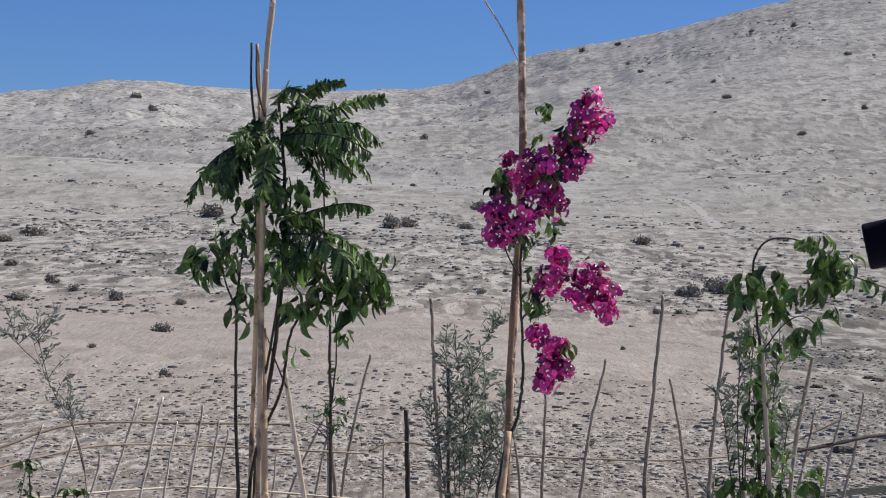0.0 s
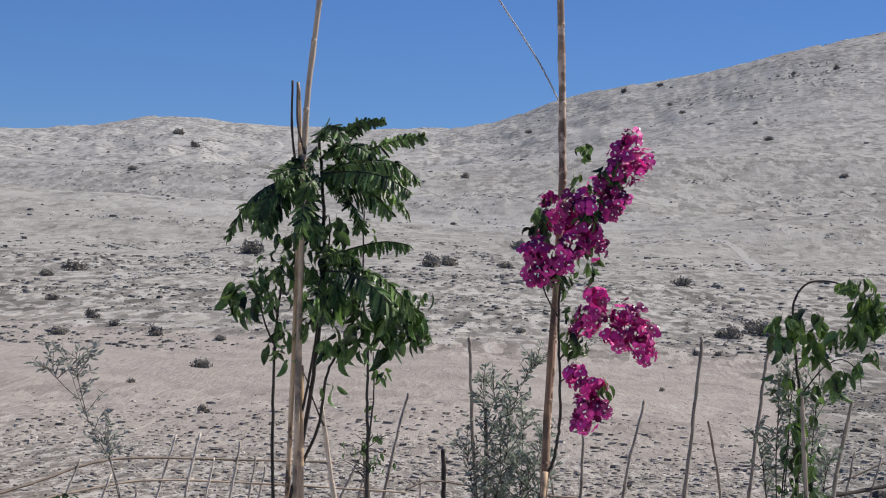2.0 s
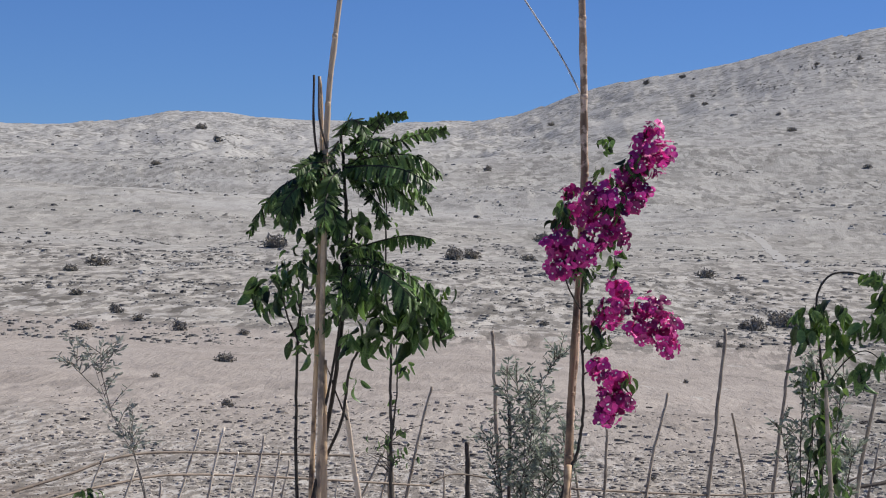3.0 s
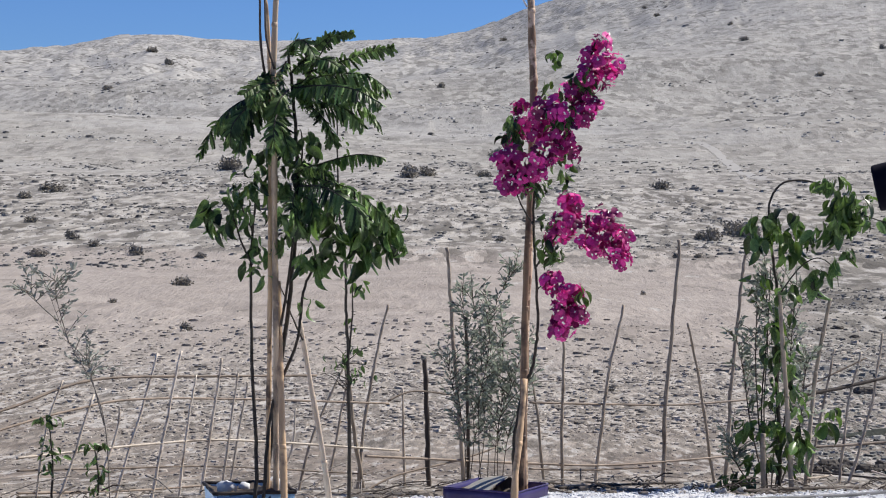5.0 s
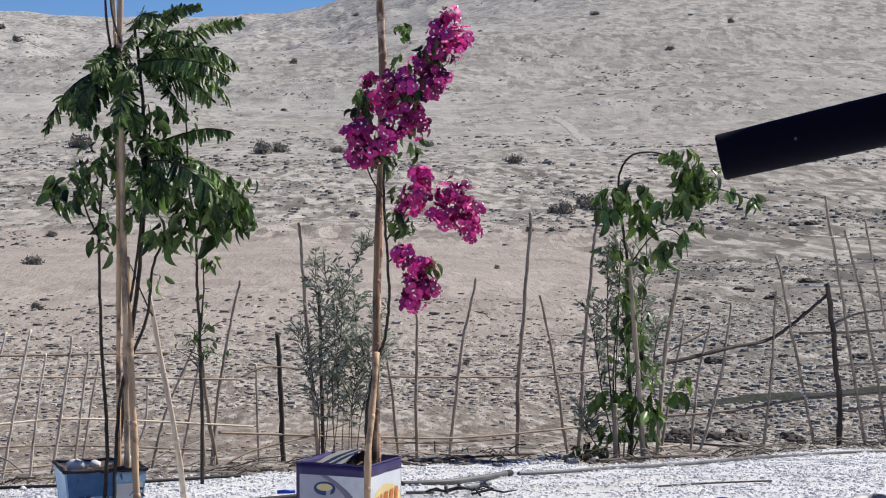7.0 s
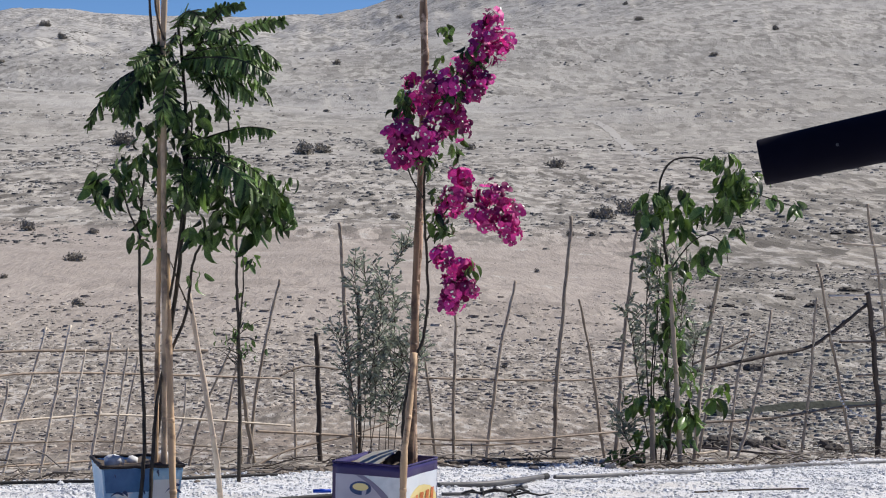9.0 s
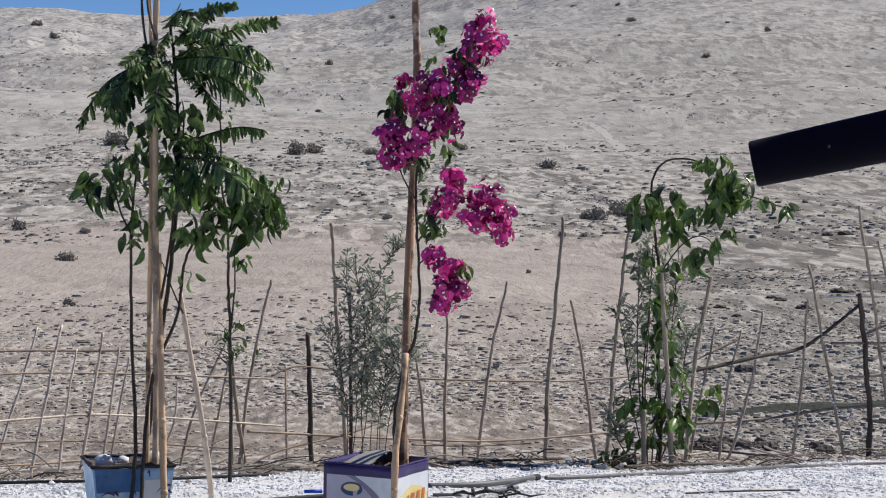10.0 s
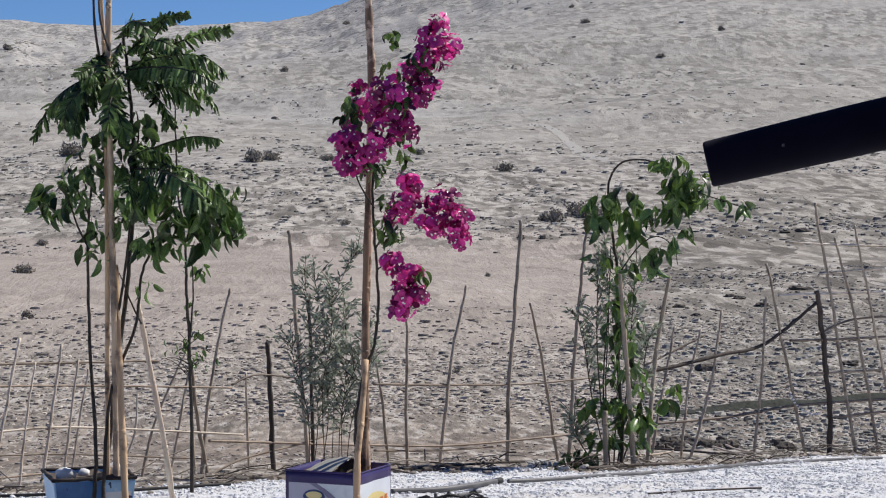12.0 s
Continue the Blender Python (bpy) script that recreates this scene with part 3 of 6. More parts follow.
fence("low lattice of split dry canes tied to rails", (-1.42, 7.96), 0.70, [
    ("stake", 22, (-1.855, 8.707, -0.199), (-1.714, 8.887, 0.296)),
    ("stake", 20, (-1.744, 8.855, -0.222), (-1.631, 8.995, 0.125), (-1.622, 9.005, 0.235)),
    ("stake", 22, (-1.662, 8.960, -0.243), (-1.566, 9.075, 0.116), (-1.481, 9.175, 0.455)),
    ("stake", 24, (-1.520, 9.135, -0.266), (-1.452, 9.212, 0.126), (-1.399, 9.272, 0.458)),
    ("stake", 20, (-1.410, 9.265, -0.255), (-1.371, 9.307, 0.090), (-1.337, 9.345, 0.346)),
    ("stake", 24, (-1.327, 9.360, -0.237), (-1.279, 9.412, 0.104), (-1.237, 9.457, 0.413)),
    ("stake", 20, (-1.240, 9.457, -0.186), (-1.204, 9.495, 0.094), (-1.174, 9.527, 0.340)),
    ("stake", 18, (-1.212, 9.487, -0.112), (-1.142, 9.562, 0.217), (-1.130, 9.575, 0.295)),
    ("stake", 20, (-1.082, 9.630, -0.290), (-0.954, 9.759, -0.069), (-0.931, 9.780, 0.156)),
    ("stake", 18, (-1.918, 8.640, -0.189), (-1.872, 8.684, 0.161), (-1.818, 8.750, 0.368)),
    ("rail", 26, (-2.120, 8.400, 0.228), (-1.970, 8.580, 0.278), (-1.781, 8.800, 0.347), (-1.605, 9.025, 0.359), (-1.244, 9.450, 0.331), (-0.842, 9.864, 0.304)),
    ("rail", 22, (-2.120, 8.400, 0.150), (-1.971, 8.580, 0.196), (-1.763, 8.825, 0.241), (-1.565, 9.075, 0.258), (-1.176, 9.525, 0.221), (-0.509, 10.169, 0.144)),
    ("rail", 24, (-1.973, 8.580, 0.056), (-1.745, 8.850, 0.057), (-1.463, 9.200, 0.052), (-1.177, 9.525, 0.031), (-0.456, 10.216, -0.092)),
    ("rail", 18, (-1.973, 8.580, 0.004), (-1.668, 8.950, -0.031), (-1.246, 9.450, -0.082), (-0.615, 10.075, -0.191)),
    ("rail", 22, (-1.974, 8.580, -0.090), (-1.629, 9.000, -0.136), (-1.379, 9.300, -0.156), (-0.967, 9.747, -0.168)),
    ("rail", 18, (-1.785, 8.800, -0.161), (-1.548, 9.100, -0.200), (-1.292, 9.400, -0.235)),
])

fence("sparse fence of tall dry cane stakes and thin rails", (0.13, 10.26), 0.85, [
    ("stake", 30, (-0.140, 10.485, -0.289), (-0.182, 10.450, 0.273), (-0.237, 10.403, 0.905)),
    ("post", 34, (-0.310, 10.342, -0.269), (-0.321, 10.333, 0.086), (-0.337, 10.319, 0.352)),
    ("stake", 18, (-0.430, 10.239, -0.297), (-0.435, 10.234, -0.016), (-0.445, 10.225, 0.214)),
    ("post", 26, (-0.120, 10.502, -0.305), (-0.126, 10.497, 0.126), (-0.131, 10.492, 0.555)),
    ("stake", 24, (0.368, 10.898, -0.360), (0.362, 10.893, 0.087), (0.361, 10.893, 0.438)),
    ("stake", 26, (0.547, 11.037, -0.349), (0.606, 11.083, 0.129), (0.696, 11.153, 0.590)),
    ("stake", 32, (0.929, 11.324, -0.326), (0.956, 11.345, 0.290), (1.000, 11.379, 0.937)),
    ("stake", 24, (1.239, 11.547, -0.340), (1.143, 11.480, 0.092), (1.061, 11.422, 0.480)),
    ("stake", 30, (1.294, 11.586, -0.335), (1.335, 11.614, 0.270), (1.403, 11.656, 0.875)),
    ("stake", 22, (-0.654, 10.040, -0.090), (-0.601, 10.087, 0.221), (-0.516, 10.162, 0.629)),
    ("stake", 20, (-0.680, 10.016, -0.298), (-0.699, 9.998, 0.175), (-0.706, 9.991, 0.393)),
    ("stake", 30, (-0.610, 10.080, -0.346), (-0.653, 10.040, -0.076), (-0.696, 10.000, 0.311)),
    ("stake", 22, (0.283, 10.831, -0.381), (0.247, 10.802, -0.081), (0.208, 10.771, 0.217)),
    ("stake", 18, (-0.918, 9.794, -0.180), (-0.843, 9.864, 0.053), (-0.716, 9.981, 0.340)),
    ("stake", 16, (-0.793, 9.911, -0.033), (-0.717, 9.981, 0.176), (-0.691, 10.005, 0.283)),
    ("rail", 22, (-0.615, 10.075, -0.103), (-0.321, 10.333, -0.146), (0.223, 10.783, -0.220), (0.686, 11.143, -0.266), (1.450, 11.680, -0.267)),
    ("rail", 20, (0.193, 10.759, 0.100), (0.606, 11.083, 0.063), (1.043, 11.408, 0.034), (1.483, 11.700, 0.043)),
    ("rail", 18, (-0.615, 10.075, -0.274), (-0.456, 10.216, -0.210), (-0.182, 10.450, -0.169), (0.017, 10.614, -0.118)),
    ("rail", 18, (0.193, 10.759, -0.244), (0.497, 10.999, -0.278), (0.847, 11.263, -0.294)),
    ("rail", 16, (-0.509, 10.169, 0.158), (-0.375, 10.286, 0.197), (-0.069, 10.544, 0.133)),
])

fence("lattice fence of dry canes round a dark post", (2.77, 14.21), 0.85, [
    ("post", 46, (2.994, 12.505, -0.429), (2.959, 12.492, -0.001), (2.901, 12.468, 0.483)),
    ("stake", 28, (3.181, 12.587, -0.405), (3.020, 12.520, 0.337), (2.881, 12.462, 1.018)),
    ("stake", 26, (3.340, 12.655, -0.414), (3.174, 12.587, 0.265), (3.023, 12.523, 0.807)),
    ("stake", 24, (3.484, 12.717, -0.421), (3.281, 12.633, 0.330), (3.163, 12.585, 0.880)),
    ("stake", 26, (2.839, 12.437, -0.445), (2.694, 12.370, 0.078), (2.557, 12.300, 0.659)),
    ("stake", 24, (2.473, 12.250, -0.414), (2.525, 12.280, 0.018), (2.559, 12.300, 0.459)),
    ("stake", 24, (2.043, 12.016, -0.410), (2.178, 12.092, -0.096), (2.262, 12.140, 0.389)),
    ("stake", 22, (1.800, 11.880, -0.432), (1.886, 11.930, -0.014), (1.955, 11.970, 0.308)),
    ("stake", 22, (1.994, 11.990, -0.184), (2.047, 12.020, -0.023), (2.124, 12.064, 0.285)),
    ("brace", 30, (1.761, 11.860, 0.051), (2.007, 11.998, 0.084), (2.264, 12.140, 0.131), (2.550, 12.294, 0.178), (2.902, 12.468, 0.412)),
    ("rail", 24, (2.691, 12.372, 0.784), (3.046, 12.533, 0.762), (3.470, 12.717, 0.746)),
    ("rail", 22, (2.919, 12.477, 0.588), (3.201, 12.600, 0.606), (3.472, 12.717, 0.615)),
    ("rail", 26, (2.641, 12.344, 0.463), (3.049, 12.533, 0.466), (3.474, 12.717, 0.463)),
    ("rail", 24, (2.900, 12.467, 0.219), (3.127, 12.567, 0.300), (3.475, 12.717, 0.318)),
    ("rail", 26, (2.720, 12.384, 0.191), (3.052, 12.533, 0.186), (3.477, 12.717, 0.193)),
    ("rail", 24, (2.835, 12.437, -0.016), (3.131, 12.567, -0.015), (3.479, 12.717, -0.015)),
    ("rail", 28, (1.763, 11.860, -0.247), (2.304, 12.160, -0.243), (2.762, 12.403, -0.203), (3.482, 12.717, -0.195)),
    ("rail", 26, (3.023, 12.518, -0.291), (3.249, 12.617, -0.278), (3.482, 12.717, -0.272)),
    ("rail", 20, (1.761, 11.860, 0.090), (2.009, 12.000, 0.192), (2.154, 12.080, 0.251)),
])


# ---- planting tins ----
def tin_walls(c, side, height, yaw, seed, taper=0.0, dent=0.006):
    """Four dented walls, inside and out, open at the top. Returns the shape and a function for places on a wall."""
    rot = Matrix.Rotation(yaw, 3, "Z")
    c = Vector(c)
    corners = [(-1, -1), (1, -1), (1, 1), (-1, 1)]

    def spot(k, s, h, out=0.0):
        a, b = Vector((*corners[k], 0)), Vector((*corners[(k + 1) % 4], 0))
        p = a.lerp(b, s) * side / 2 * (1 - taper * (1 - h))
        n = Vector((b.y - a.y, -(b.x - a.x), 0)).normalized()
        w = math.sin(math.pi * s) * math.sin(math.pi * min(1, h * 0.9 + 0.05))
        d = dent * w * (noise.noise(Vector((s * 3 + seed, h * 3, k * 5.0))) * 2 - 0.6)
        return c + rot @ (p + n * (d + out)) + Vector((0, 0, h * height))

    s = Shape()
    for k in range(4):
        s.grid([[spot(k, j / 10, i / 12) for j in range(11)] for i in range(13)])
        s.grid([[spot(k, j / 10, i / 12, -0.003) for j in range(10, -1, -1)] for i in range(13)])
        s.grid([[spot(k, j / 10, 1.0) for j in range(11)], [spot(k, j / 10, 1.0, -0.003) for j in range(11)]])
    return s, spot


def panel(spot, k, s0, s1, h0, h1, out=0.002, cols=8, rows=6):
    s = Shape()
    s.grid([[spot(k, s0 + (s1 - s0) * j / cols, h0 + (h1 - h0) * i / rows, out) for j in range(cols + 1)] for i in range(rows + 1)])
    return s


def disc(spot, k, cs, ch, rs, rh, out=0.003, n=18):
    s = Shape()
    s.grid([[spot(k, cs + g * rs * math.cos(q), ch + g * rh * math.sin(q), out) for q in [i * math.tau / n for i in range(n)]] for g in (1.0, 0.75, 0.5, 0.25, 0.01)], 0, True)
    return s


def stroke(spot, k, s0, h0, ds, dh, w, out=0.0035):
    """A short bent brush mark on a wall."""
    s = Shape()
    rows = []
    for i in range(6):
        t = i / 5
        half = w * (0.35 + 0.65 * math.sin(math.pi * (0.1 + 0.8 * t)))
        a, h = s0 + ds * t, h0 + dh * t + 0.035 * math.sin(math.pi * t)
        rows.append([spot(k, a - half * 0.5, h - half, out), spot(k, a + half * 0.5, h + half, out)])
    s.grid(rows)
    return s


def soil_top(c, side, z, yaw, seed):
    s = Shape()
    rot = Matrix.Rotation(yaw, 3, "Z")
    s.grid([[Vector(c) + rot @ Vector(((j / 8 - 0.5) * side, (i / 8 - 0.5) * side, 0)) + Vector((0, 0, z + 0.02 * noise.noise(Vector((i * 0.7, j * 0.7, seed)))))
             for j in range(9)] for i in range(9)])
    return s


def blue_tin(c, yaw):
    side, height = 0.236, 0.258
    root = thing("tin_planter", c, "pale blue square tin reused as a plant pot, stones in it", "planter", "planting tins")
    walls, spot = tin_walls(c, side, height, yaw, 1.0, 0.24, 0.012)
    body = part("body", walls, TIN_BLUE, root, weld=0.0004)
    part("soil", soil_top(c, side * 0.985, height - 0.010, yaw, 1), SOIL, root, "dark potting soil")
    part("print_panel", panel(spot, 0, 0.64, 0.97, 0.06, 0.84), TIN_WHITE, body, "whitish printed panel on the tin")
    part("print_band", panel(spot, 0, 0.02, 0.62, 0.70, 0.97), TIN_DEEP, body, "dark blue printed band")
    rnd = random.Random(8)
    for k in range(24):
        s0, h0 = rnd.uniform(0.06, 0.90), rnd.choice((0.88, 0.68, 0.55, 0.52, 0.36, 0.22)) + rnd.uniform(-0.04, 0.04)
        part("print_bar", stroke(spot, 0, s0, h0, rnd.gauss(0.0, 0.10), rnd.gauss(0.0, 0.05), rnd.uniform(0.008, 0.022)), INK, body)
    rim = Shape()
    for k in range(4):
        rim.tube([spot(k, j / 10, 1.0) + Vector((0, 0, 0.006 * noise.noise(Vector((j * 0.9, k, 3.0))) - 0.002)) for j in range(11)], 0.0058, 6)
    part("rim", rim, RUST_AND_SHADE, root, "rusty rough-cut metal rim")
    return root


def purple_tin(c, yaw):
    side, height = 0.240, 0.250
    root = thing("tin_planter", c, "white and purple printed square tin reused as plant pot", "planter", "planting tins")
    walls, spot = tin_walls(c, side, height, yaw, 4.0, 0.0, 0.006)
    body = part("body", walls, TIN_PURPLE, root, weld=0.0004)
    part("soil", soil_top(c, side * 0.97, height - 0.018, yaw, 2), SOIL, root, "dark potting soil")
    # left panel: lilac print, its colour also dulled for the shaded side
    for k in (0, 1, 3):
        part("print_panel", panel(spot, k, 0.05, 0.97, 0.03, 0.86), TIN_LILAC if k == 3 else TIN_WHITE, body, "lilac white printed panel")
    part("print_badge", disc(spot, 3, 0.40, 0.70, 0.15, 0.085), INK, body, "dark oval badge")
    part("print_badge", disc(spot, 3, 0.40, 0.715, 0.11, 0.045, 0.004), YELLOW, body, "small yellow oval badge")
    sweep = Shape()
    arch_line = [(h, 0.85 - 0.42 * max(0.0, (h - 0.42) / 0.44) ** 2.2) for h in [0.03 + 0.83 * i / 14 for i in range(15)]]
    sweep.grid([[spot(3, left + (0.97 - left) * j / 6, h, 0.0032) for j in range(7)] for h, left in arch_line])
    part("print_corner", sweep, TIN_WHITE, body, "white printed corner")
    arch = Shape()
    arch.grid([[spot(3, left - 0.10 + 0.11 * j / 3, h, 0.0044) for j in range(4)] for h, left in arch_line])
    part("print_swoosh", arch, TIN_SHADE, body, "dull purple printed arch")
    for h in (0.40, 0.30):
        part("print_bar", panel(spot, 3, 0.20, 0.62, h, h + 0.018, 0.0035, 4, 1), TIN_PURPLE, body)
    part("print_badge", disc(spot, 0, 0.54, 0.50, 0.43, 0.22), YELLOW, body, "yellow printed oval")
    for j in range(6):
        part("print_bar", panel(spot, 0, 0.14 + j * 0.13, 0.22 + j * 0.13, 0.38 + j * 0.018, 0.57 + j * 0.018, 0.0045, 2, 3), ORANGE, body)
    part("print_band", panel(spot, 0, 0.06, 0.97, 0.05, 0.18, 0.0032), TIN_PURPLE, body, "purple printed band")
    lid = Shape()
    for o in (0.0, -0.0015):
        lid.grid([[Vector(q) + Vector((0, 0, o)) for q in row] for row in (
            ((-0.087, 6.360, 0.265), (-0.046, 6.310, 0.268), (-0.009, 6.270, 0.272)), ((-0.056, 6.390, 0.280), (-0.014, 6.350, 0.287), (0.021, 6.310, 0.291)), ((-0.021, 6.420, 0.291), (0.019, 6.400, 0.299), (0.049, 6.360, 0.303)))])
    part("lid_flap", lid, CREAM, root, "bent up piece of the cut lid")
    # dark sheet that stands in for the shaded hollow below the raised lid
    under = Shape()
    for o in (0.0, 0.0015):
        under.grid([[Vector(q) + Vector((0, o, 0)) for q in row] for row in (((0.000, 6.330, 0.267), (0.028, 6.370, 0.281), (0.052, 6.400, 0.296)), ((0.028, 6.380, 0.244), (0.066, 6.400, 0.247), (0.091, 6.420, 0.276)))])
    part("lid_flap", under, RUST_AND_SHADE, root, "dark sheet in place of the shaded hollow under the lid")
    rim = Shape()
    for k in range(4):
        rim.tube([spot(k, j / 10, 1.0) for j in range(11)], 0.003, 5)
    part("rim", rim, TIN_PURPLE, root)
    return root


BLUE_AT = Vector((-0.718, 6.11, 0.0))
PURPLE_AT = Vector((0.012, 6.36, 0.0))
BLUE_AT.z, PURPLE_AT.z = ground_z(BLUE_AT.x, BLUE_AT.y) + 0.03, ground_z(PURPLE_AT.x, PURPLE_AT.y) + 0.03
blue_tin(BLUE_AT, radians(15.6))
purple_tin(PURPLE_AT, radians(64.0))

for k, (p, size) in enumerate([((-0.777, 6.040, 0.303), (0.030, 0.022, 0.020)), ((-0.644, 6.120, 0.303), (0.026, 0.02, 0.022)), ((-0.735, 6.140, 0.292), (0.018, 0.018, 0.015))]):
    s = Shape()
    s.lump(p, size, 0, 40 + k, 6, 9, 0.16)
    solid("stone", s, PEBBLE, "white stone on the soil of a tin", "stone", "stones on the tin")


# ---- blue drum lying in the yard ----
def drum(axis_mid, yaw, pitch, length, radius):
    m = Matrix.Translation(axis_mid) @ Matrix.Rotation(yaw, 4, "Z") @ Matrix.Rotation(-pitch, 4, "Y")
    sides = 72

    def lathe(profile):
        s = Shape()
        s.grid([[m @ Vector((x, r * math.cos(q), r * math.sin(q))) for q in [k * math.tau / sides for k in range(sides)]] for x, r in profile], 0, True)
        return s

    h = length / 2
    low = m @ Vector((0, 0, -radius))
    root = thing("plastic_drum", low, "blue plastic drum lying on its side, partly in shade", "drum")
    body = [(-h + 0.055, radius * 0.952)]
    for k in range(1, 24):
        t = k / 24
        body.append((-h + 0.055 + (length - 0.087) * t, radius * (0.950 + 0.050 * math.sin(math.pi * (0.03 + 0.90 * t)) ** 0.55)))
    body.append((h - 0.032, radius * 0.955))
    part("body", lathe(body), BLUE_DRUM, root)
    lip = [(h - 0.032, radius * 0.955), (h - 0.028, radius * 0.956), (h - 0.020, radius * 0.972), (h - 0.013, radius * 0.980), (h - 0.004, radius * 0.976),
           (h - 0.002, radius * 0.92), (h - 0.02, radius * 0.90), (h - 0.03, radius * 0.86), (h - 0.028, radius * 0.4), (h - 0.026, 0.001)]
    part("end_lip", lathe(lip), BLUE_DRUM, root, "rounded moulded end lip")
    rim = [(-h + 0.0551, radius * 0.950), (-h + 0.051, radius * 0.956), (-h + 0.03, radius * 0.962), (-h + 0.006, radius * 0.962), (-h, radius * 0.95),
           (-h + 0.002, radius * 0.90), (-h + 0.02, radius * 0.88), (-h + 0.022, radius * 0.4), (-h + 0.022, 0.001)]
    part("end_band", lathe(rim), SCUFFED, root, "pale scuffed end band")
    for x, r in ((0.16, 0.05), (0.16, -0.05)):
        bung = Shape()
        e = h - 0.028
        bung.tube([m @ Vector((e, r * 3, x)), m @ Vector((e + 0.018, r * 3, x))], 0.035, 14)
        part("bung", bung, BLUE_DRUM, root)
    return root


drum(Vector((0.141, 2.95, 0.380)), radians(-1.2), radians(3.5), 0.870, 0.283)


# ---- dark pipe that reaches in; posts and roof are unseen, added to shade the drum ----
def added_shade_roof():
    root = thing("added_shade_roof", (2.2, 3.4, ground_z(2.2, 3.4)), "seen dark pipe arm, with an unseen cloth roof added for shade", "shade roof")
    arm = Shape()
    a, b = Vector((0.762, 4.200, 1.180)), Vector((2.2, 3.90, 1.52))
    d = (b - a).normalized()
    arm.tube([a, a + d * 0.002, a + d * 0.006, a + d * 0.28, b], [0.0430, 0.0462, 0.0470, 0.052, 0.055], 40)
    pipe = part("arm", arm, DARK_PIPE, root, "navy black pipe end")
    screw = Shape()
    n = Vector((0, -1, 0.1)).normalized()
    c = a + d * 0.145 + n * 0.0485
    screw.tube([c, c + n * 0.003], 0.0035, 8)
    part("screw", screw, PVC, pipe, "small grey screw head")
    for x, y in ((2.2, 3.9), (2.2, -2.0), (4.5, 4.5), (4.5, -2.0)):
        post = Shape()
        post.tube([(x, y, ground_z(x, y) - 0.05), (x, y, 2.55)], 0.045, 16)
        part("post", post, DARK_PIPE, root)
    for x in (2.2, 4.5):
        beam = Shape()
        beam.tube([(x, -2.1, 2.55), (x, 4.65, 2.55)], 0.04, 16)
        part("beam", beam, DARK_PIPE, root)
    cloth = Shape()
    for o in (0.0, 0.006):
        cloth.grid([[(4.6 - 3.097 * j / 10, -2.1 + 6.8 * i / 16, 2.60 + o - 0.05 * math.sin(math.pi * j / 10)) for j in range(11)] for i in range(17)])
    part("roof_cloth", cloth, CLOTH, root, "grey shade cloth")
    return root


added_shade_roof()


# ---- stakes and plants ----
def stake(label, mm, *pts, mat=BAMBOO, taper=0.85, name="bamboo_stake", to_ground=True, knots=0.2):
    pts = [Vector(p) for p in pts]
    if to_ground:
        pts[0].z = ground_z(pts[0].x, pts[0].y) + 0.0
    s = cane_shape(pts, mm / 2000.0, mm / 2000.0 * taper, seed=int(mm * 7 + abs(pts[0].x) * 100), wobble=0.25, knots=knots, sides=10)
    if name != "bamboo_stake":
        return solid(name, s, mat, label, "stake", "plant stakes")
    root = thing(name, pts[0], label, "stake", "plant stakes")
    part("culm", s, mat, root)
    line = bend(pts, 20)
    run, gap = 0.0, 0.19 + 0.02 * (int(mm) % 3)
    for i in range(1, len(line) - 1):
        run += (line[i] - line[i - 1]).length
        if run > gap:
            run = 0.0
            r = mm / 2000.0 * (1 - (1 - taper) * i / (len(line) - 1))
            d = (line[i + 1] - line[i]).normalized()
            ring = Shape()
            ring.tube([line[i] - d * 0.006, line[i] - d * 0.001, line[i] + d * 0.003, line[i] + d * 0.008], [r * 1.0, r * 1.10, r * 1.07, r * 1.0], 10)
            part("node", ring, mat, root)
    return root


stake("tall thick bamboo pole tied to the feathery tree", 18, (-0.636, 6.100, 0.114), (-0.633, 6.050, 0.627), (-0.639, 6.020, 1.202), (-0.644, 6.020, 1.608), (-0.617, 6.030, 1.996), (-0.594, 6.040, 2.288), mat=BAMBOO_GREY)
stake("pale bamboo pole beside the blue tin", 21, (-0.585, 5.950, 0.082), (-0.609, 6.000, 0.468), (-0.626, 6.060, 0.725), (-0.636, 6.090, 0.905))
stake("slim tan bamboo pole in the blue tin", 16, (-0.670, 6.140, 0.107), (-0.659, 6.080, 0.458), (-0.657, 6.080, 0.823), (-0.656, 6.060, 1.284), (-0.663, 6.050, 1.610), (-0.672, 6.050, 1.732), taper=0.6)
stake("thin pale cane leaning on the plants", 19, (-0.497, 6.600, 0.010), (-0.512, 6.350, 0.323), (-0.558, 6.300, 0.605), (-0.584, 6.250, 0.780), mat=BLEACHED, taper=0.7)
stake("tall bamboo pole tied to the bougainvillea", 26, (0.103, 6.420, 0.059), (0.094, 6.400, 0.562), (0.107, 6.380, 1.067), (0.115, 6.360, 1.428), (0.110, 6.360, 1.633), (0.089, 6.360, 2.043), (0.085, 6.360, 2.348), mat=BAMBOO_MOTTLED)
stake("pale cane standing in front of the printed tin", 22, (0.063, 6.100, 0.030), (0.067, 6.120, 0.286), (0.081, 6.180, 0.447), (0.095, 6.250, 0.610), taper=0.8)
stake("second bamboo pole beside the bougainvillea", 24, (0.084, 6.380, 0.066), (0.093, 6.360, 0.531), (0.100, 6.360, 0.946), (0.110, 6.340, 1.204), mat=BAMBOO_BROWN, taper=0.7)
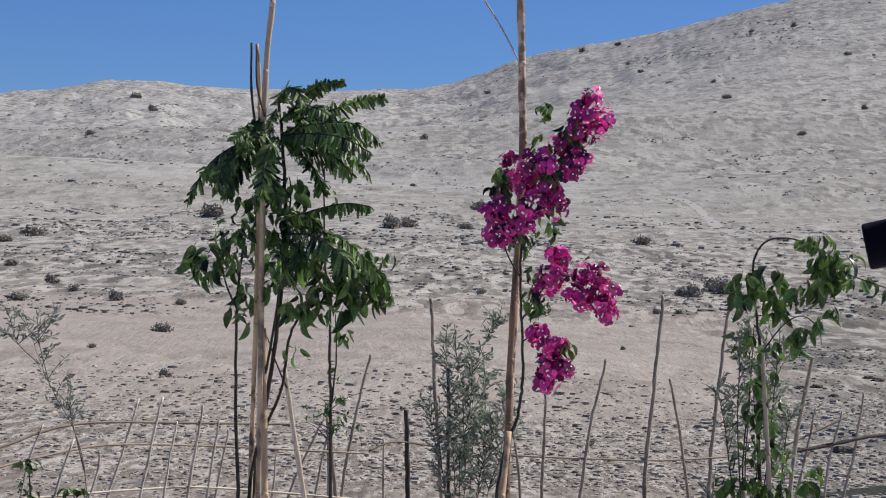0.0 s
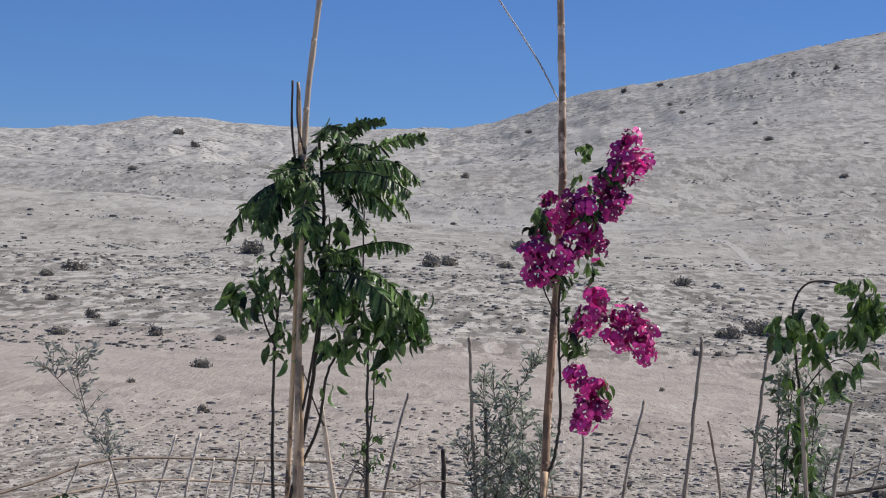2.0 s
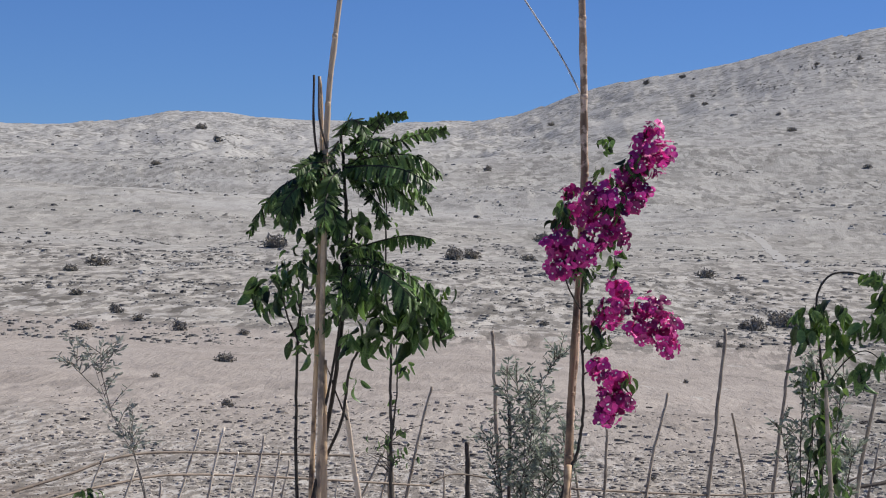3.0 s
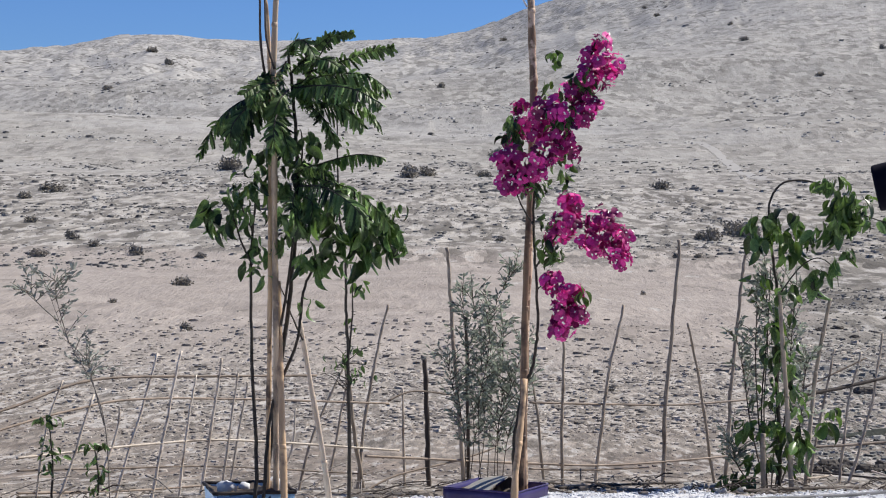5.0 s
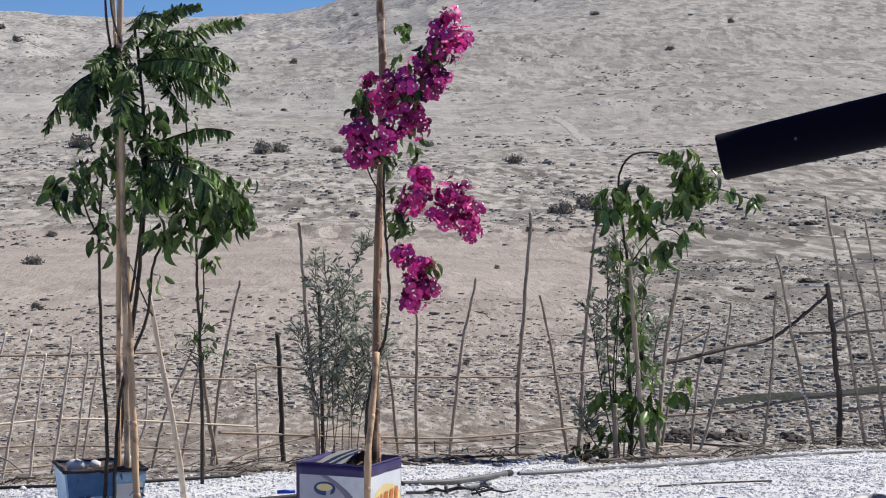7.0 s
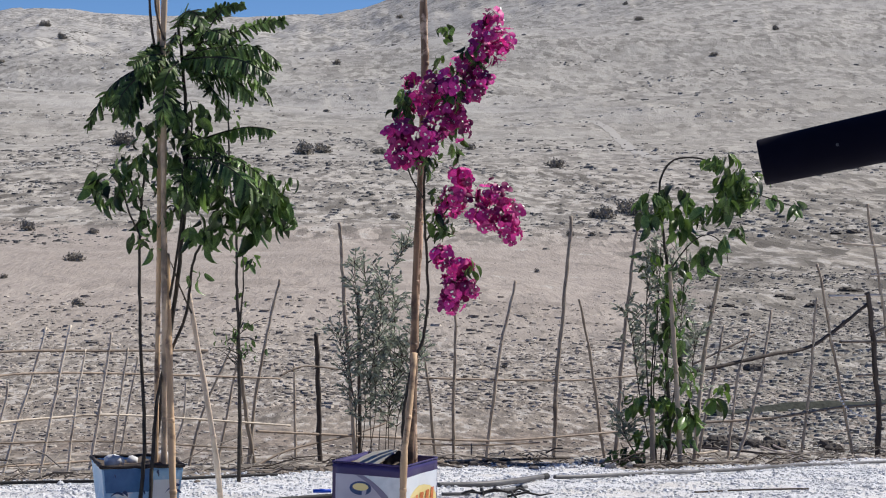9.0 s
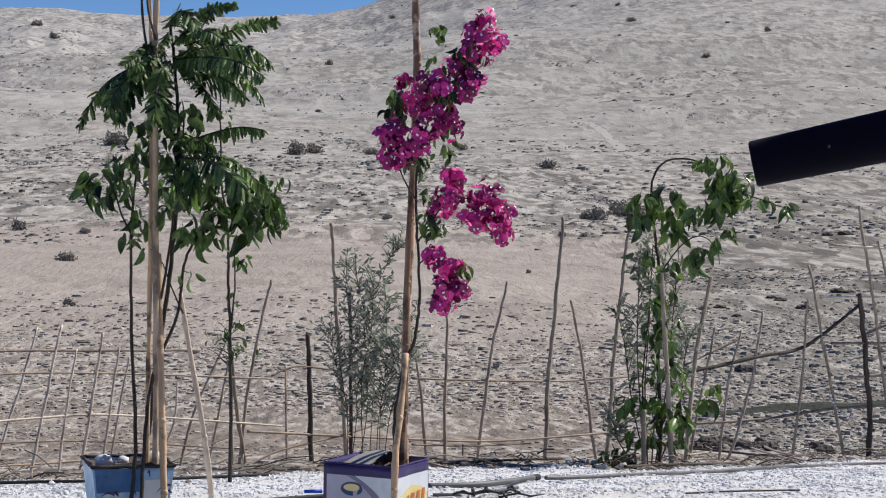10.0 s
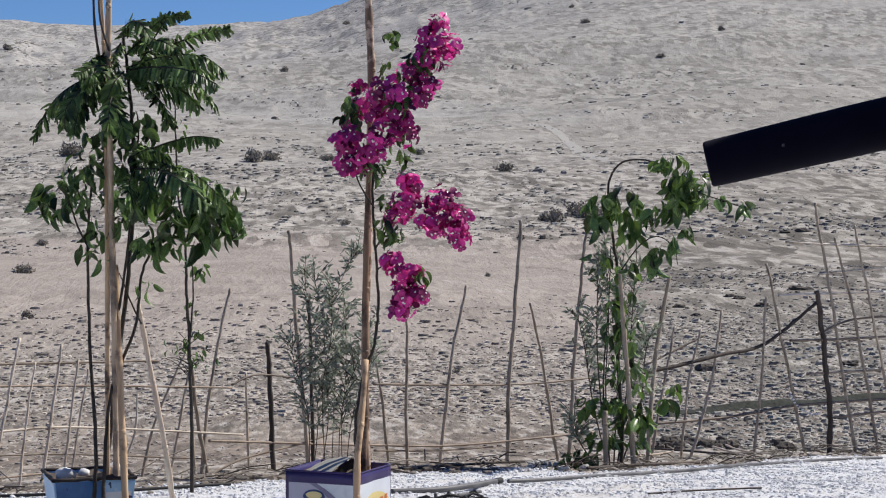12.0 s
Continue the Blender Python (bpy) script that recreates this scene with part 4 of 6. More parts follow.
stake("short dead branch on the tall pole", 8, (-0.672, 6.060, 1.500), (-0.684, 6.040, 1.600), (-0.687, 6.040, 1.735), mat=CANE_DARK, name="dead_branch", to_ground=False, taper=0.8)
stake("short dead twig beside the dead branch", 7, (-0.640, 6.010, 1.520), (-0.664, 6.000, 1.610), (-0.669, 6.000, 1.728), mat=CANE_DARK, name="dead_branch", to_ground=False, taper=0.7)

cord = Shape()
cord.tube(bend([(0.092, 6.340, 1.734), (0.046, 6.340, 1.818), (-0.004, 6.340, 1.896), (-0.075, 6.360, 2.000), (-0.212, 6.360, 2.195)], 6), 0.0032, 6)
solid("cord", cord, CORD, "thin grey cord tied to the bamboo pole", "cord")


def leaf_mesh(name, mat, width=0.55, curl=0.25, fold=0.18):
    """A broad pointed leaf, one unit long, hanging along -Z from its stalk."""
    s = Shape()
    rows = []
    for i in range(7):
        t = i / 6
        w = width / 2 * 1.70 * (t + 0.03) ** 0.42 * (1.0 - t) ** 0.75 + 0.003
        bow = curl * (t - t * t) * 1.6 - 0.1 * t * t
        rows.append([(-w, bow + fold * w, -t), (-w * 0.5, bow + fold * w * 0.35, -t), (0, bow, -t), (w * 0.5, bow + fold * w * 0.35, -t), (w, bow + fold * w, -t)])
    s.grid(rows)
    s.tube([(0, 0, 0.22), (0, 0.02, 0.1), (0, 0, 0)], 0.012, 4)
    return s.mesh(name, [mat])


LEAVES = [leaf_mesh("leaf", LEAF, w, c, f) for w, c, f in ((0.58, 0.25, 0.45), (0.50, 0.4, 0.7), (0.62, -0.2, 0.4), (0.46, 0.5, 0.9))]
YOUNG = [leaf_mesh("leaf", LEAF_PALE, w, c, f) for w, c, f in ((0.6, 0.3, 0.3), (0.5, 0.6, 0.5))]


def hang_leaves(parent, centre, spread, count, size, seed, young=0.1, droop=0.75):
    rnd = random.Random(seed)
    for k in range(int(count * 1.7)):
        while True:
            o = Vector((rnd.uniform(-1, 1), rnd.uniform(-1, 1), rnd.uniform(-1, 1)))
            if o.length < 1:
                break
        p = Vector(centre) + Vector((o.x * spread[0], o.y * spread[1], o.z * spread[2]))
        d = Vector((rnd.uniform(-1, 1) + o.x * 0.6, rnd.uniform(-1, 1), -droop * rnd.uniform(0.6, 3.4)))
        pool = YOUNG if rnd.random() < young else LEAVES
        m = Matrix.Translation(p) @ turn_to(d, rnd.uniform(0, math.tau)) @ Matrix.Scale(size * rnd.uniform(0.45, 0.95), 4)
        piece("leaf", rnd.choice(pool), parent, m)


def frond_shape(pts, pinna=0.075, seed=0, hang=0.6):
    """A feathery leaf twice divided: a bowed midrib, close rows of side ribs, and toothed rows of tiny leaflets on each."""
    rnd = random.Random(seed)
    line = bend(pts, 18)
    s = Shape()
    n = len(line)
    s.tube(line, [0.0032 * (1 - 0.75 * i / (n - 1)) for i in range(n)], 5, 1)
    roll = radians(rnd.uniform(25, 62)) * rnd.choice((-1, 1))
    for i in range(2, n):
        t = i / (n - 1)
        ax = (line[i] - line[i - 1]).normalized()
        flat = ax.cross(Vector((0, 0, 1)))
        flat = flat.normalized() if flat.length > 0.05 else Vector((0, 1, 0))
        lean = roll + rnd.gauss(0, 0.35)
        side = (flat * math.cos(lean) + flat.cross(ax) * math.sin(lean)).normalized()
        size = pinna * math.sin(math.pi * (0.16 + 0.74 * t)) ** 0.6 * rnd.uniform(0.6, 1.2)
        for sgn in (-1, 1):
            d = (side * sgn + ax * rnd.uniform(0.2, 0.8) + Vector((rnd.uniform(-0.3, 0.3), rnd.uniform(-0.3, 0.3), -hang * rnd.uniform(0.35, 0.75)))).normalized()
            rib = [line[i] + d * size * q + Vector((0, 0, -0.45 * hang * size * q * q)) for q in (0, 0.35, 0.7, 1.0)]
            across = (ax - d * ax.dot(d)).normalized()
            rows = []
            for k in range(13):
                q = k / 12 * 2.999
                j = min(2, int(q))
                p = rib[j].lerp(rib[j + 1], q - j)
                half = 0.0056 * math.sin(math.pi * (0.14 + 0.80 * k / 12)) ** 0.5 * (1.0 if k % 2 else 0.62)
                rows.append([p - across * half - Vector((0, 0, half * 0.5)), p, p + across * half - Vector((0, 0, half * 0.5))])
            s.grid(rows)
    return s


def branch(parent, mm, *pts, taper=0.4, mat=BARK, name="stem"):
    line = bend(pts, 8)
    s = Shape()
    r, n = mm / 2000.0, len(line)
    rnd = random.Random(int(mm * 10) + n)
    s.tube([p + Vector((rnd.uniform(-1, 1), 0, 0)) * r * 0.25 for p in line], [r * (1 - (1 - taper) * i / (n - 1)) for i in range(n)], 7)
    return part(name, s, mat, parent)


# feathery young tree and the broad-leaved climber round its pole, in the blue tin
tree = thing("young_tree", (-0.687, 6.160, 0.196), "young tree with dark green feathery leaves in a tin", "tree")
branch(tree, 15, (-0.682, 6.160, 0.196), (-0.639, 6.120, 0.554), (-0.594, 6.100, 0.921), (-0.581, 6.100, 1.203), (-0.592, 6.100, 1.417), (-0.608, 6.100, 1.565), taper=0.6, name="trunk")
branch(tree, 8, (-0.594, 6.100, 1.070), (-0.568, 6.100, 1.268), (-0.571, 6.100, 1.351))
branch(tree, 7, (-0.587, 6.100, 1.466), (-0.545, 6.080, 1.511), (-0.506, 6.060, 1.578), (-0.480, 6.050, 1.613))
branch(tree, 6, (-0.592, 6.100, 1.384), (-0.644, 6.050, 1.423), (-0.704, 6.000, 1.428))
FRONDS = [
    (0.07, 0.5, FROND_PALE, (-0.625, 6.100, 1.499), (-0.647, 6.000, 1.480), (-0.682, 5.950, 1.471), (-0.714, 5.920, 1.447)),
    (0.075, 0.9, FROND, (-0.584, 6.100, 1.496), (-0.505, 6.150, 1.498), (-0.426, 6.200, 1.498), (-0.356, 6.220, 1.459)),
    (0.075, 0.9, FROND, (-0.584, 6.100, 1.441), (-0.509, 6.000, 1.425), (-0.441, 5.950, 1.410), (-0.378, 5.920, 1.358)),
    (0.07, 0.6, FROND, (-0.609, 6.100, 1.417), (-0.612, 5.950, 1.362), (-0.599, 5.920, 1.316), (-0.583, 5.920, 1.273)),
    (0.07, 0.6, FROND, (-0.567, 6.100, 1.433), (-0.511, 5.980, 1.395), (-0.476, 5.950, 1.354), (-0.465, 5.950, 1.311)),
    (0.07, 0.8, FROND, (-0.633, 6.100, 1.441), (-0.680, 6.000, 1.404), (-0.715, 5.950, 1.354), (-0.733, 5.940, 1.290)),
    (0.06, 0.5, FROND, (-0.583, 6.100, 1.532), (-0.538, 6.050, 1.548), (-0.489, 6.000, 1.548), (-0.447, 6.000, 1.522)),
    (0.065, 0.7, FROND, (-0.585, 6.100, 1.219), (-0.534, 6.000, 1.242), (-0.482, 5.950, 1.225), (-0.439, 5.920, 1.182)),
    (0.06, 0.6, FROND_PALE, (-0.608, 6.100, 1.466), (-0.610, 5.950, 1.442), (-0.623, 5.920, 1.412), (-0.639, 5.920, 1.369)),
    (0.06, 0.5, FROND, (-0.616, 6.100, 1.548), (-0.636, 6.050, 1.509), (-0.679, 6.000, 1.500), (-0.710, 5.980, 1.463)),
    (0.06, 0.5, FROND, (-0.608, 6.100, 1.565), (-0.595, 6.050, 1.597), (-0.554, 6.000, 1.603), (-0.522, 6.000, 1.558)),
    (0.05, 0.4, FROND, (-0.600, 6.100, 1.515), (-0.542, 6.100, 1.578), (-0.492, 6.100, 1.620), (-0.422, 6.100, 1.633)),
    (0.06, 0.45, FROND, (-0.567, 6.100, 1.512), (-0.464, 6.050, 1.542), (-0.371, 6.000, 1.571), (-0.297, 5.980, 1.582)),
    (0.075, 0.9, FROND, (-0.600, 6.100, 1.476), (-0.494, 6.020, 1.504), (-0.376, 5.950, 1.503), (-0.306, 5.900, 1.459)),
    (0.075, 0.9, FROND, (-0.600, 6.100, 1.469), (-0.507, 5.980, 1.473), (-0.404, 5.880, 1.458), (-0.323, 5.850, 1.418)),
    (0.075, 0.9, FROND, (-0.600, 6.100, 1.463), (-0.497, 6.050, 1.450), (-0.396, 6.000, 1.428), (-0.332, 5.950, 1.362)),
    (0.075, 0.8, FROND, (-0.633, 6.100, 1.463), (-0.712, 6.000, 1.437), (-0.783, 5.920, 1.377), (-0.840, 5.900, 1.273)),
    (0.07, 0.8, FROND, (-0.633, 6.100, 1.456), (-0.690, 5.950, 1.423), (-0.744, 5.900, 1.360), (-0.751, 5.880, 1.304)),
    (0.065, 0.7, FROND, (-0.625, 6.100, 1.450), (-0.694, 6.200, 1.421), (-0.767, 6.250, 1.406), (-0.850, 6.300, 1.357)),
    (0.07, 0.5, FROND, (-0.617, 6.100, 1.433), (-0.621, 5.900, 1.384), (-0.624, 5.850, 1.335), (-0.621, 5.850, 1.286)),
    (0.06, 0.6, FROND, (-0.625, 6.100, 1.491), (-0.655, 6.000, 1.469), (-0.676, 5.900, 1.448), (-0.690, 5.880, 1.410)),
    (0.055, 0.9, FROND_PALE, (-0.568, 6.100, 1.227), (-0.481, 6.050, 1.258), (-0.396, 6.000, 1.276), (-0.327, 5.980, 1.269)),
    (0.085, 0.9, FROND, (-0.585, 6.100, 1.203), (-0.490, 5.950, 1.201), (-0.379, 5.850, 1.161), (-0.297, 5.800, 1.082)),
    (0.085, 0.9, FROND, (-0.585, 6.100, 1.183), (-0.494, 5.900, 1.182), (-0.415, 5.800, 1.145), (-0.351, 5.780, 1.083)),
    (0.075, 0.6, FROND, (-0.585, 6.100, 1.170), (-0.574, 5.900, 1.137), (-0.561, 5.850, 1.093), (-0.546, 5.850, 1.050)),
    (0.075, 0.7, FROND_PALE, (-0.585, 6.100, 1.161), (-0.530, 5.950, 1.145), (-0.518, 5.900, 1.113), (-0.529, 5.880, 1.065)),
]
for k, (size, hang, mat, *pts) in enumerate(FRONDS):
    part("frond", frond_shape(pts, size * 0.57, 300 + k, hang), [mat, BARK], tree, "young yellow-green feathery leaf" if mat is FROND_PALE else "", smooth=False)

climber = thing("broad_leaved_shrub", (-0.682, 5.920, 0.051), "shrub with hanging broad dark green leaves on thin stems", "shrub")
branch(climber, 13, (-0.702, 5.920, 0.055), (-0.681, 5.980, 0.339), (-0.697, 6.040, 0.546), (-0.712, 6.080, 0.823), (-0.711, 6.080, 1.005), (-0.698, 6.080, 1.153), taper=0.5)
branch(climber, 7, (-0.709, 6.080, 0.952), (-0.738, 6.060, 1.018), (-0.764, 6.050, 1.096), (-0.793, 6.050, 1.133))
branch(climber, 7, (-0.705, 6.080, 1.046), (-0.740, 6.080, 1.120), (-0.751, 6.080, 1.173))
branch(climber, 12, (-0.654, 5.900, 0.058), (-0.656, 5.960, 0.309), (-0.642, 6.050, 0.545), (-0.577, 6.080, 0.724), (-0.554, 6.080, 0.889), (-0.501, 6.080, 0.997), (-0.460, 6.080, 1.120), taper=0.5)
branch(climber, 9, (-0.638, 6.080, 0.691), (-0.601, 6.050, 0.907), (-0.584, 6.050, 1.071), (-0.596, 6.050, 1.186), taper=0.5)
branch(climber, 6, (-0.560, 6.100, 0.731), (-0.595, 6.100, 0.805), (-0.616, 6.100, 0.863), (-0.629, 6.100, 0.888))
branch(climber, 6, (-0.505, 6.080, 0.992), (-0.435, 6.080, 1.038), (-0.336, 6.080, 1.054), (-0.284, 6.080, 1.038))
for centre, spread, count, size, young in [
        ((-0.797, 6.050, 1.120), (0.065, 0.06, 0.03), 10, 0.075, 0.2), ((-0.711, 6.080, 1.260), (0.05, 0.06, 0.04), 7, 0.06, 0.1), ((-0.729, 6.060, 1.166), (0.06, 0.06, 0.06), 8, 0.065, 0.2),
        ((-0.634, 6.100, 1.227), (0.07, 0.06, 0.06), 9, 0.07, 0.0), ((-0.543, 6.100, 1.232), (0.06, 0.06, 0.06), 9, 0.07, 0.0), ((-0.501, 6.080, 1.153), (0.08, 0.06, 0.05), 10, 0.075, 0.1),
        ((-0.650, 6.050, 1.305), (0.05, 0.05, 0.05), 11, 0.060, 0.1), ((-0.556, 6.060, 1.300), (0.05, 0.05, 0.06), 12, 0.060, 0.05),
        ((-0.394, 6.080, 1.133), (0.07, 0.06, 0.04), 9, 0.075, 0.1), ((-0.343, 6.060, 1.063), (0.06, 0.06, 0.06), 8, 0.08, 0.1), ((-0.586, 6.120, 1.285), (0.09, 0.05, 0.07), 10, 0.06, 0.0),
        ((-0.602, 6.100, 1.120), (0.06, 0.06, 0.07), 9, 0.075, 0.1), ((-0.459, 6.060, 0.964), (0.04, 0.04, 0.03), 5, 0.08, 0.0), ((-0.700, 6.060, 0.964), (0.04, 0.04, 0.03), 5, 0.07, 0.1),
        ((-0.388, 6.060, 0.981), (0.05, 0.04, 0.03), 6, 0.085, 0.0), ((-0.835, 6.050, 1.091), (0.03, 0.04, 0.02), 4, 0.075, 0.1), ((-0.764, 6.050, 1.074), (0.075, 0.06, 0.04), 9, 0.07, 0.1),
        ((-0.719, 6.050, 1.202), (0.06, 0.06, 0.04), 10, 0.065, 0.2), ((-0.711, 6.050, 1.133), (0.055, 0.06, 0.04), 8, 0.065, 0.1),
        ((-0.677, 6.060, 1.002), (0.05, 0.05, 0.04), 6, 0.07, 0.0), ((-0.663, 6.020, 0.916), (0.012, 0.02, 0.01), 2, 0.06, 0.0),
        ((-0.565, 6.060, 0.964), (0.06, 0.05, 0.03), 7, 0.08, 0.0), ((-0.560, 6.080, 0.848), (0.04, 0.03, 0.03), 4, 0.06, 0.0),
        ((-0.503, 6.060, 0.956), (0.03, 0.03, 0.03), 4, 0.075, 0.0), ((-0.516, 6.060, 1.087), (0.09, 0.08, 0.07), 16, 0.08, 0.15),
        ((-0.424, 6.040, 1.071), (0.09, 0.08, 0.07), 18, 0.085, 0.1), ((-0.367, 6.040, 1.038), (0.07, 0.07, 0.07), 14, 0.085, 0.1),
        ((-0.318, 6.040, 1.091), (0.05, 0.05, 0.04), 7, 0.075, 0.1), ((-0.292, 6.040, 1.002), (0.014, 0.02, 0.012), 2, 0.09, 0.0),
        ((-0.265, 6.040, 1.019), (0.010, 0.02, 0.01), 2, 0.06, 0.0), ((-0.281, 6.040, 1.124), (0.03, 0.03, 0.02), 4, 0.055, 0.2),
        ((-0.481, 6.040, 1.022), (0.06, 0.05, 0.05), 9, 0.08, 0.1), ((-0.610, 6.020, 1.047), (0.03, 0.04, 0.05), 5, 0.07, 0.1)]:
    hang_leaves(climber, centre, spread, count, size, int(centre[0] * 1000 + centre[2] * 10000), young)

# thin sapling with two stems, rooted behind the tin
sapling = thing("sapling", (-0.550, 8.000, -0.122), "thin dark-stemmed sapling with few pale green leaves", "sapling")
foot = Vector((-0.550, 8.000, -0.111))
foot.z = ground_z(foot.x, foot.y)
branch(sapling, 16, tuple(foot), (-0.551, 8.000, 0.239), (-0.559, 8.000, 0.545), (-0.569, 8.000, 0.741), (-0.573, 8.000, 0.915), (-0.598, 8.000, 1.110), (-0.608, 8.000, 1.348), (-0.608, 8.000, 1.456), taper=0.3)
branch(sapling, 9, (-0.557, 8.000, 0.545), (-0.543, 8.000, 0.719), (-0.551, 8.000, 0.893))
for centre, n, size in (((-0.519, 8.000, 0.806), 6, 0.07), ((-0.541, 8.000, 0.665), 3, 0.06), ((-0.520, 8.000, 0.577), 5, 0.07), ((-0.585, 8.000, 0.534), 3, 0.06), ((-0.591, 8.000, 0.806), 2, 0.06), ((-0.580, 8.000, 1.358), 3, 0.05)):
    hang_leaves(sapling, centre, (0.035, 0.04, 0.03), n - 1, size * 0.7, int(centre[2] * 900) + n, 0.75 if centre[2] > 0.6 else 0.35)

for centre, n in (((-0.600, 8.000, 0.519), 7), ((-0.513, 8.000, 0.479), 5), ((-0.563, 8.000, 0.458), 6)):
    hang_leaves(sapling, centre, (0.065, 0.05, 0.045), n, 0.038, n * 7, 0.0)
rnd = random.Random(77)
for k in range(16):
    at = Vector((-0.560 + rnd.uniform(-0.01, 0.01), 8.0, rnd.uniform(0.40, 0.54)))
    d = Vector((rnd.choice((-1, -1, 1)) * rnd.uniform(0.4, 1.0), rnd.uniform(-0.5, 0.5), rnd.uniform(-0.15, 0.6))) * rnd.uniform(0.06, 0.15)
    branch(sapling, 4, tuple(at), tuple(at + d * 0.5 + Vector((0, 0, 0.012))), tuple(at + d), name="twig")


# bougainvillea in the printed tin
def flower_mesh(seed):
    """Three papery bracts round little white flowers, one unit across."""
    rnd = random.Random(seed)
    s = Shape()
    for k in range(3):
        q = k * math.tau / 3 + rnd.uniform(-0.25, 0.25)
        u, w = Vector((math.cos(q), math.sin(q), 0)), Vector((-math.sin(q), math.cos(q), 0))
        up = rnd.uniform(0.35, 0.8)
        rows = []
        for i in range(5):
            t = i / 4
            half = 0.26 * math.sin(math.pi * (0.10 + 0.84 * t)) ** 0.8
            p = u * 0.5 * t + Vector((0, 0, up * 0.5 * t - 0.25 * t * t))
            rows.append([p - w * half + Vector((0, 0, 0.10 * half)), p, p + w * half + Vector((0, 0, 0.10 * half))])
        s.grid(rows)
    for k in range(1 + seed % 2):
        q = rnd.uniform(0, math.tau)
        c = Vector((0.09 * math.cos(q), 0.09 * math.sin(q), 0.0))
        top = c + Vector((0, 0, 0.30))
        s.tube([c, top], 0.02, 4, 0)
        s.face([top + Vector((0.07 * math.cos(a), 0.07 * math.sin(a), 0.02)) for a in [j * math.tau / 6 for j in range(6)]], 1)
    return s.mesh("flower", [BRACT, WHITE_FLOWER], smooth=True)


FLOWERS = [flower_mesh(k) for k in range(4)]
boug = thing("bougainvillea", (0.076, 6.300, 0.175), "bougainvillea with magenta flower bracts tied to a pole", "bougainvillea")
branch(boug, 13, (0.072, 6.250, 0.182), (0.064, 6.220, 0.374), (0.071, 6.240, 0.474), (0.092, 6.270, 0.574), (0.121, 6.280, 0.658), (0.133, 6.280, 0.778), (0.126, 6.280, 0.915), (0.116, 6.280, 1.119), (0.143, 6.280, 1.289), (0.205, 6.280, 1.441), (0.273, 6.280, 1.560), (0.302, 6.280, 1.636), taper=0.35)
branch(boug, 6, (0.126, 6.280, 0.949), (0.180, 6.250, 1.034), (0.230, 6.240, 1.085), (0.322, 6.220, 1.060), (0.388, 6.200, 1.019))
branch(boug, 5, (0.130, 6.280, 0.881), (0.172, 6.260, 0.907), (0.214, 6.250, 0.865), (0.239, 6.240, 0.797))
branch(boug, 6, (0.121, 6.280, 1.068), (0.078, 6.250, 1.136), (0.047, 6.240, 1.221), (0.019, 6.240, 1.263))
branch(boug, 5, (0.133, 6.280, 1.238), (0.195, 6.220, 1.304), (0.220, 6.220, 1.371))
for (u, seed), (r, n) in zip([((0.301, 6.260, 1.622), 1), ((0.281, 6.260, 1.575), 2), ((0.339, 6.240, 1.544), 3), ((0.281, 6.260, 1.505), 4), ((0.239, 6.280, 1.472), 5), ((0.278, 6.260, 1.427), 6),
                              ((0.264, 6.260, 1.390), 7), ((0.170, 6.240, 1.409), 8), ((0.129, 6.260, 1.356), 9), ((0.204, 6.240, 1.347), 10), ((0.221, 6.240, 1.296), 11), ((0.141, 6.200, 1.279), 12),
                              ((0.119, 6.200, 1.240), 13), ((0.040, 6.220, 1.251), 14), ((0.047, 6.220, 1.190), 15), ((0.082, 6.320, 1.375), 16), ((0.070, 6.340, 1.430), 17), ((0.230, 6.240, 1.136), 18),
                              ((0.216, 6.240, 1.077), 19), ((0.188, 6.260, 1.034), 20), ((0.329, 6.200, 1.082), 21), ((0.363, 6.200, 1.027), 22), ((0.288, 6.220, 1.015), 23), ((0.372, 6.200, 0.977), 24),
                              ((0.176, 6.250, 0.899), 25), ((0.222, 6.240, 0.865), 26), ((0.205, 6.240, 0.814), 27), ((0.251, 6.240, 0.806), 28), ((0.205, 6.240, 0.760), 29), ((0.053, 6.320, 1.324), 30), ((0.094, 6.220, 1.212), 31)],
                             [(22, 4), (20, 5), (28, 9), (30, 10), (28, 9), (28, 10), (24, 6), (36, 13), (30, 9), (32, 11), (26, 8), (26, 9),
                              (24, 8), (32, 12), (26, 8), (22, 6), (14, 3), (24, 8), (26, 9), (22, 6), (32, 12), (28, 11), (28, 9), (18, 5),
                              (20, 5), (26, 9), (22, 8), (22, 8), (20, 6), (18, 4), (20, 5)]):
    rnd = random.Random(seed)
    for k in range(int(n * 3.2)):
        o = Vector((rnd.gauss(0, 0.5), rnd.gauss(0, 0.55), rnd.gauss(0, 0.5)))
        o *= min(1.0, 1.0 / max(o.length, 0.01))
        p = Vector(u) + o * r * 0.0017
        d = -(o + Vector((rnd.uniform(-0.5, 0.5), rnd.uniform(-0.7, 0.3), rnd.uniform(-0.4, 0.5)))).normalized()
        piece("flower", rnd.choice(FLOWERS), boug, Matrix.Translation(p) @ turn_to(d, rnd.uniform(0, 6)) @ Matrix.Scale(rnd.uniform(0.028, 0.048), 4))
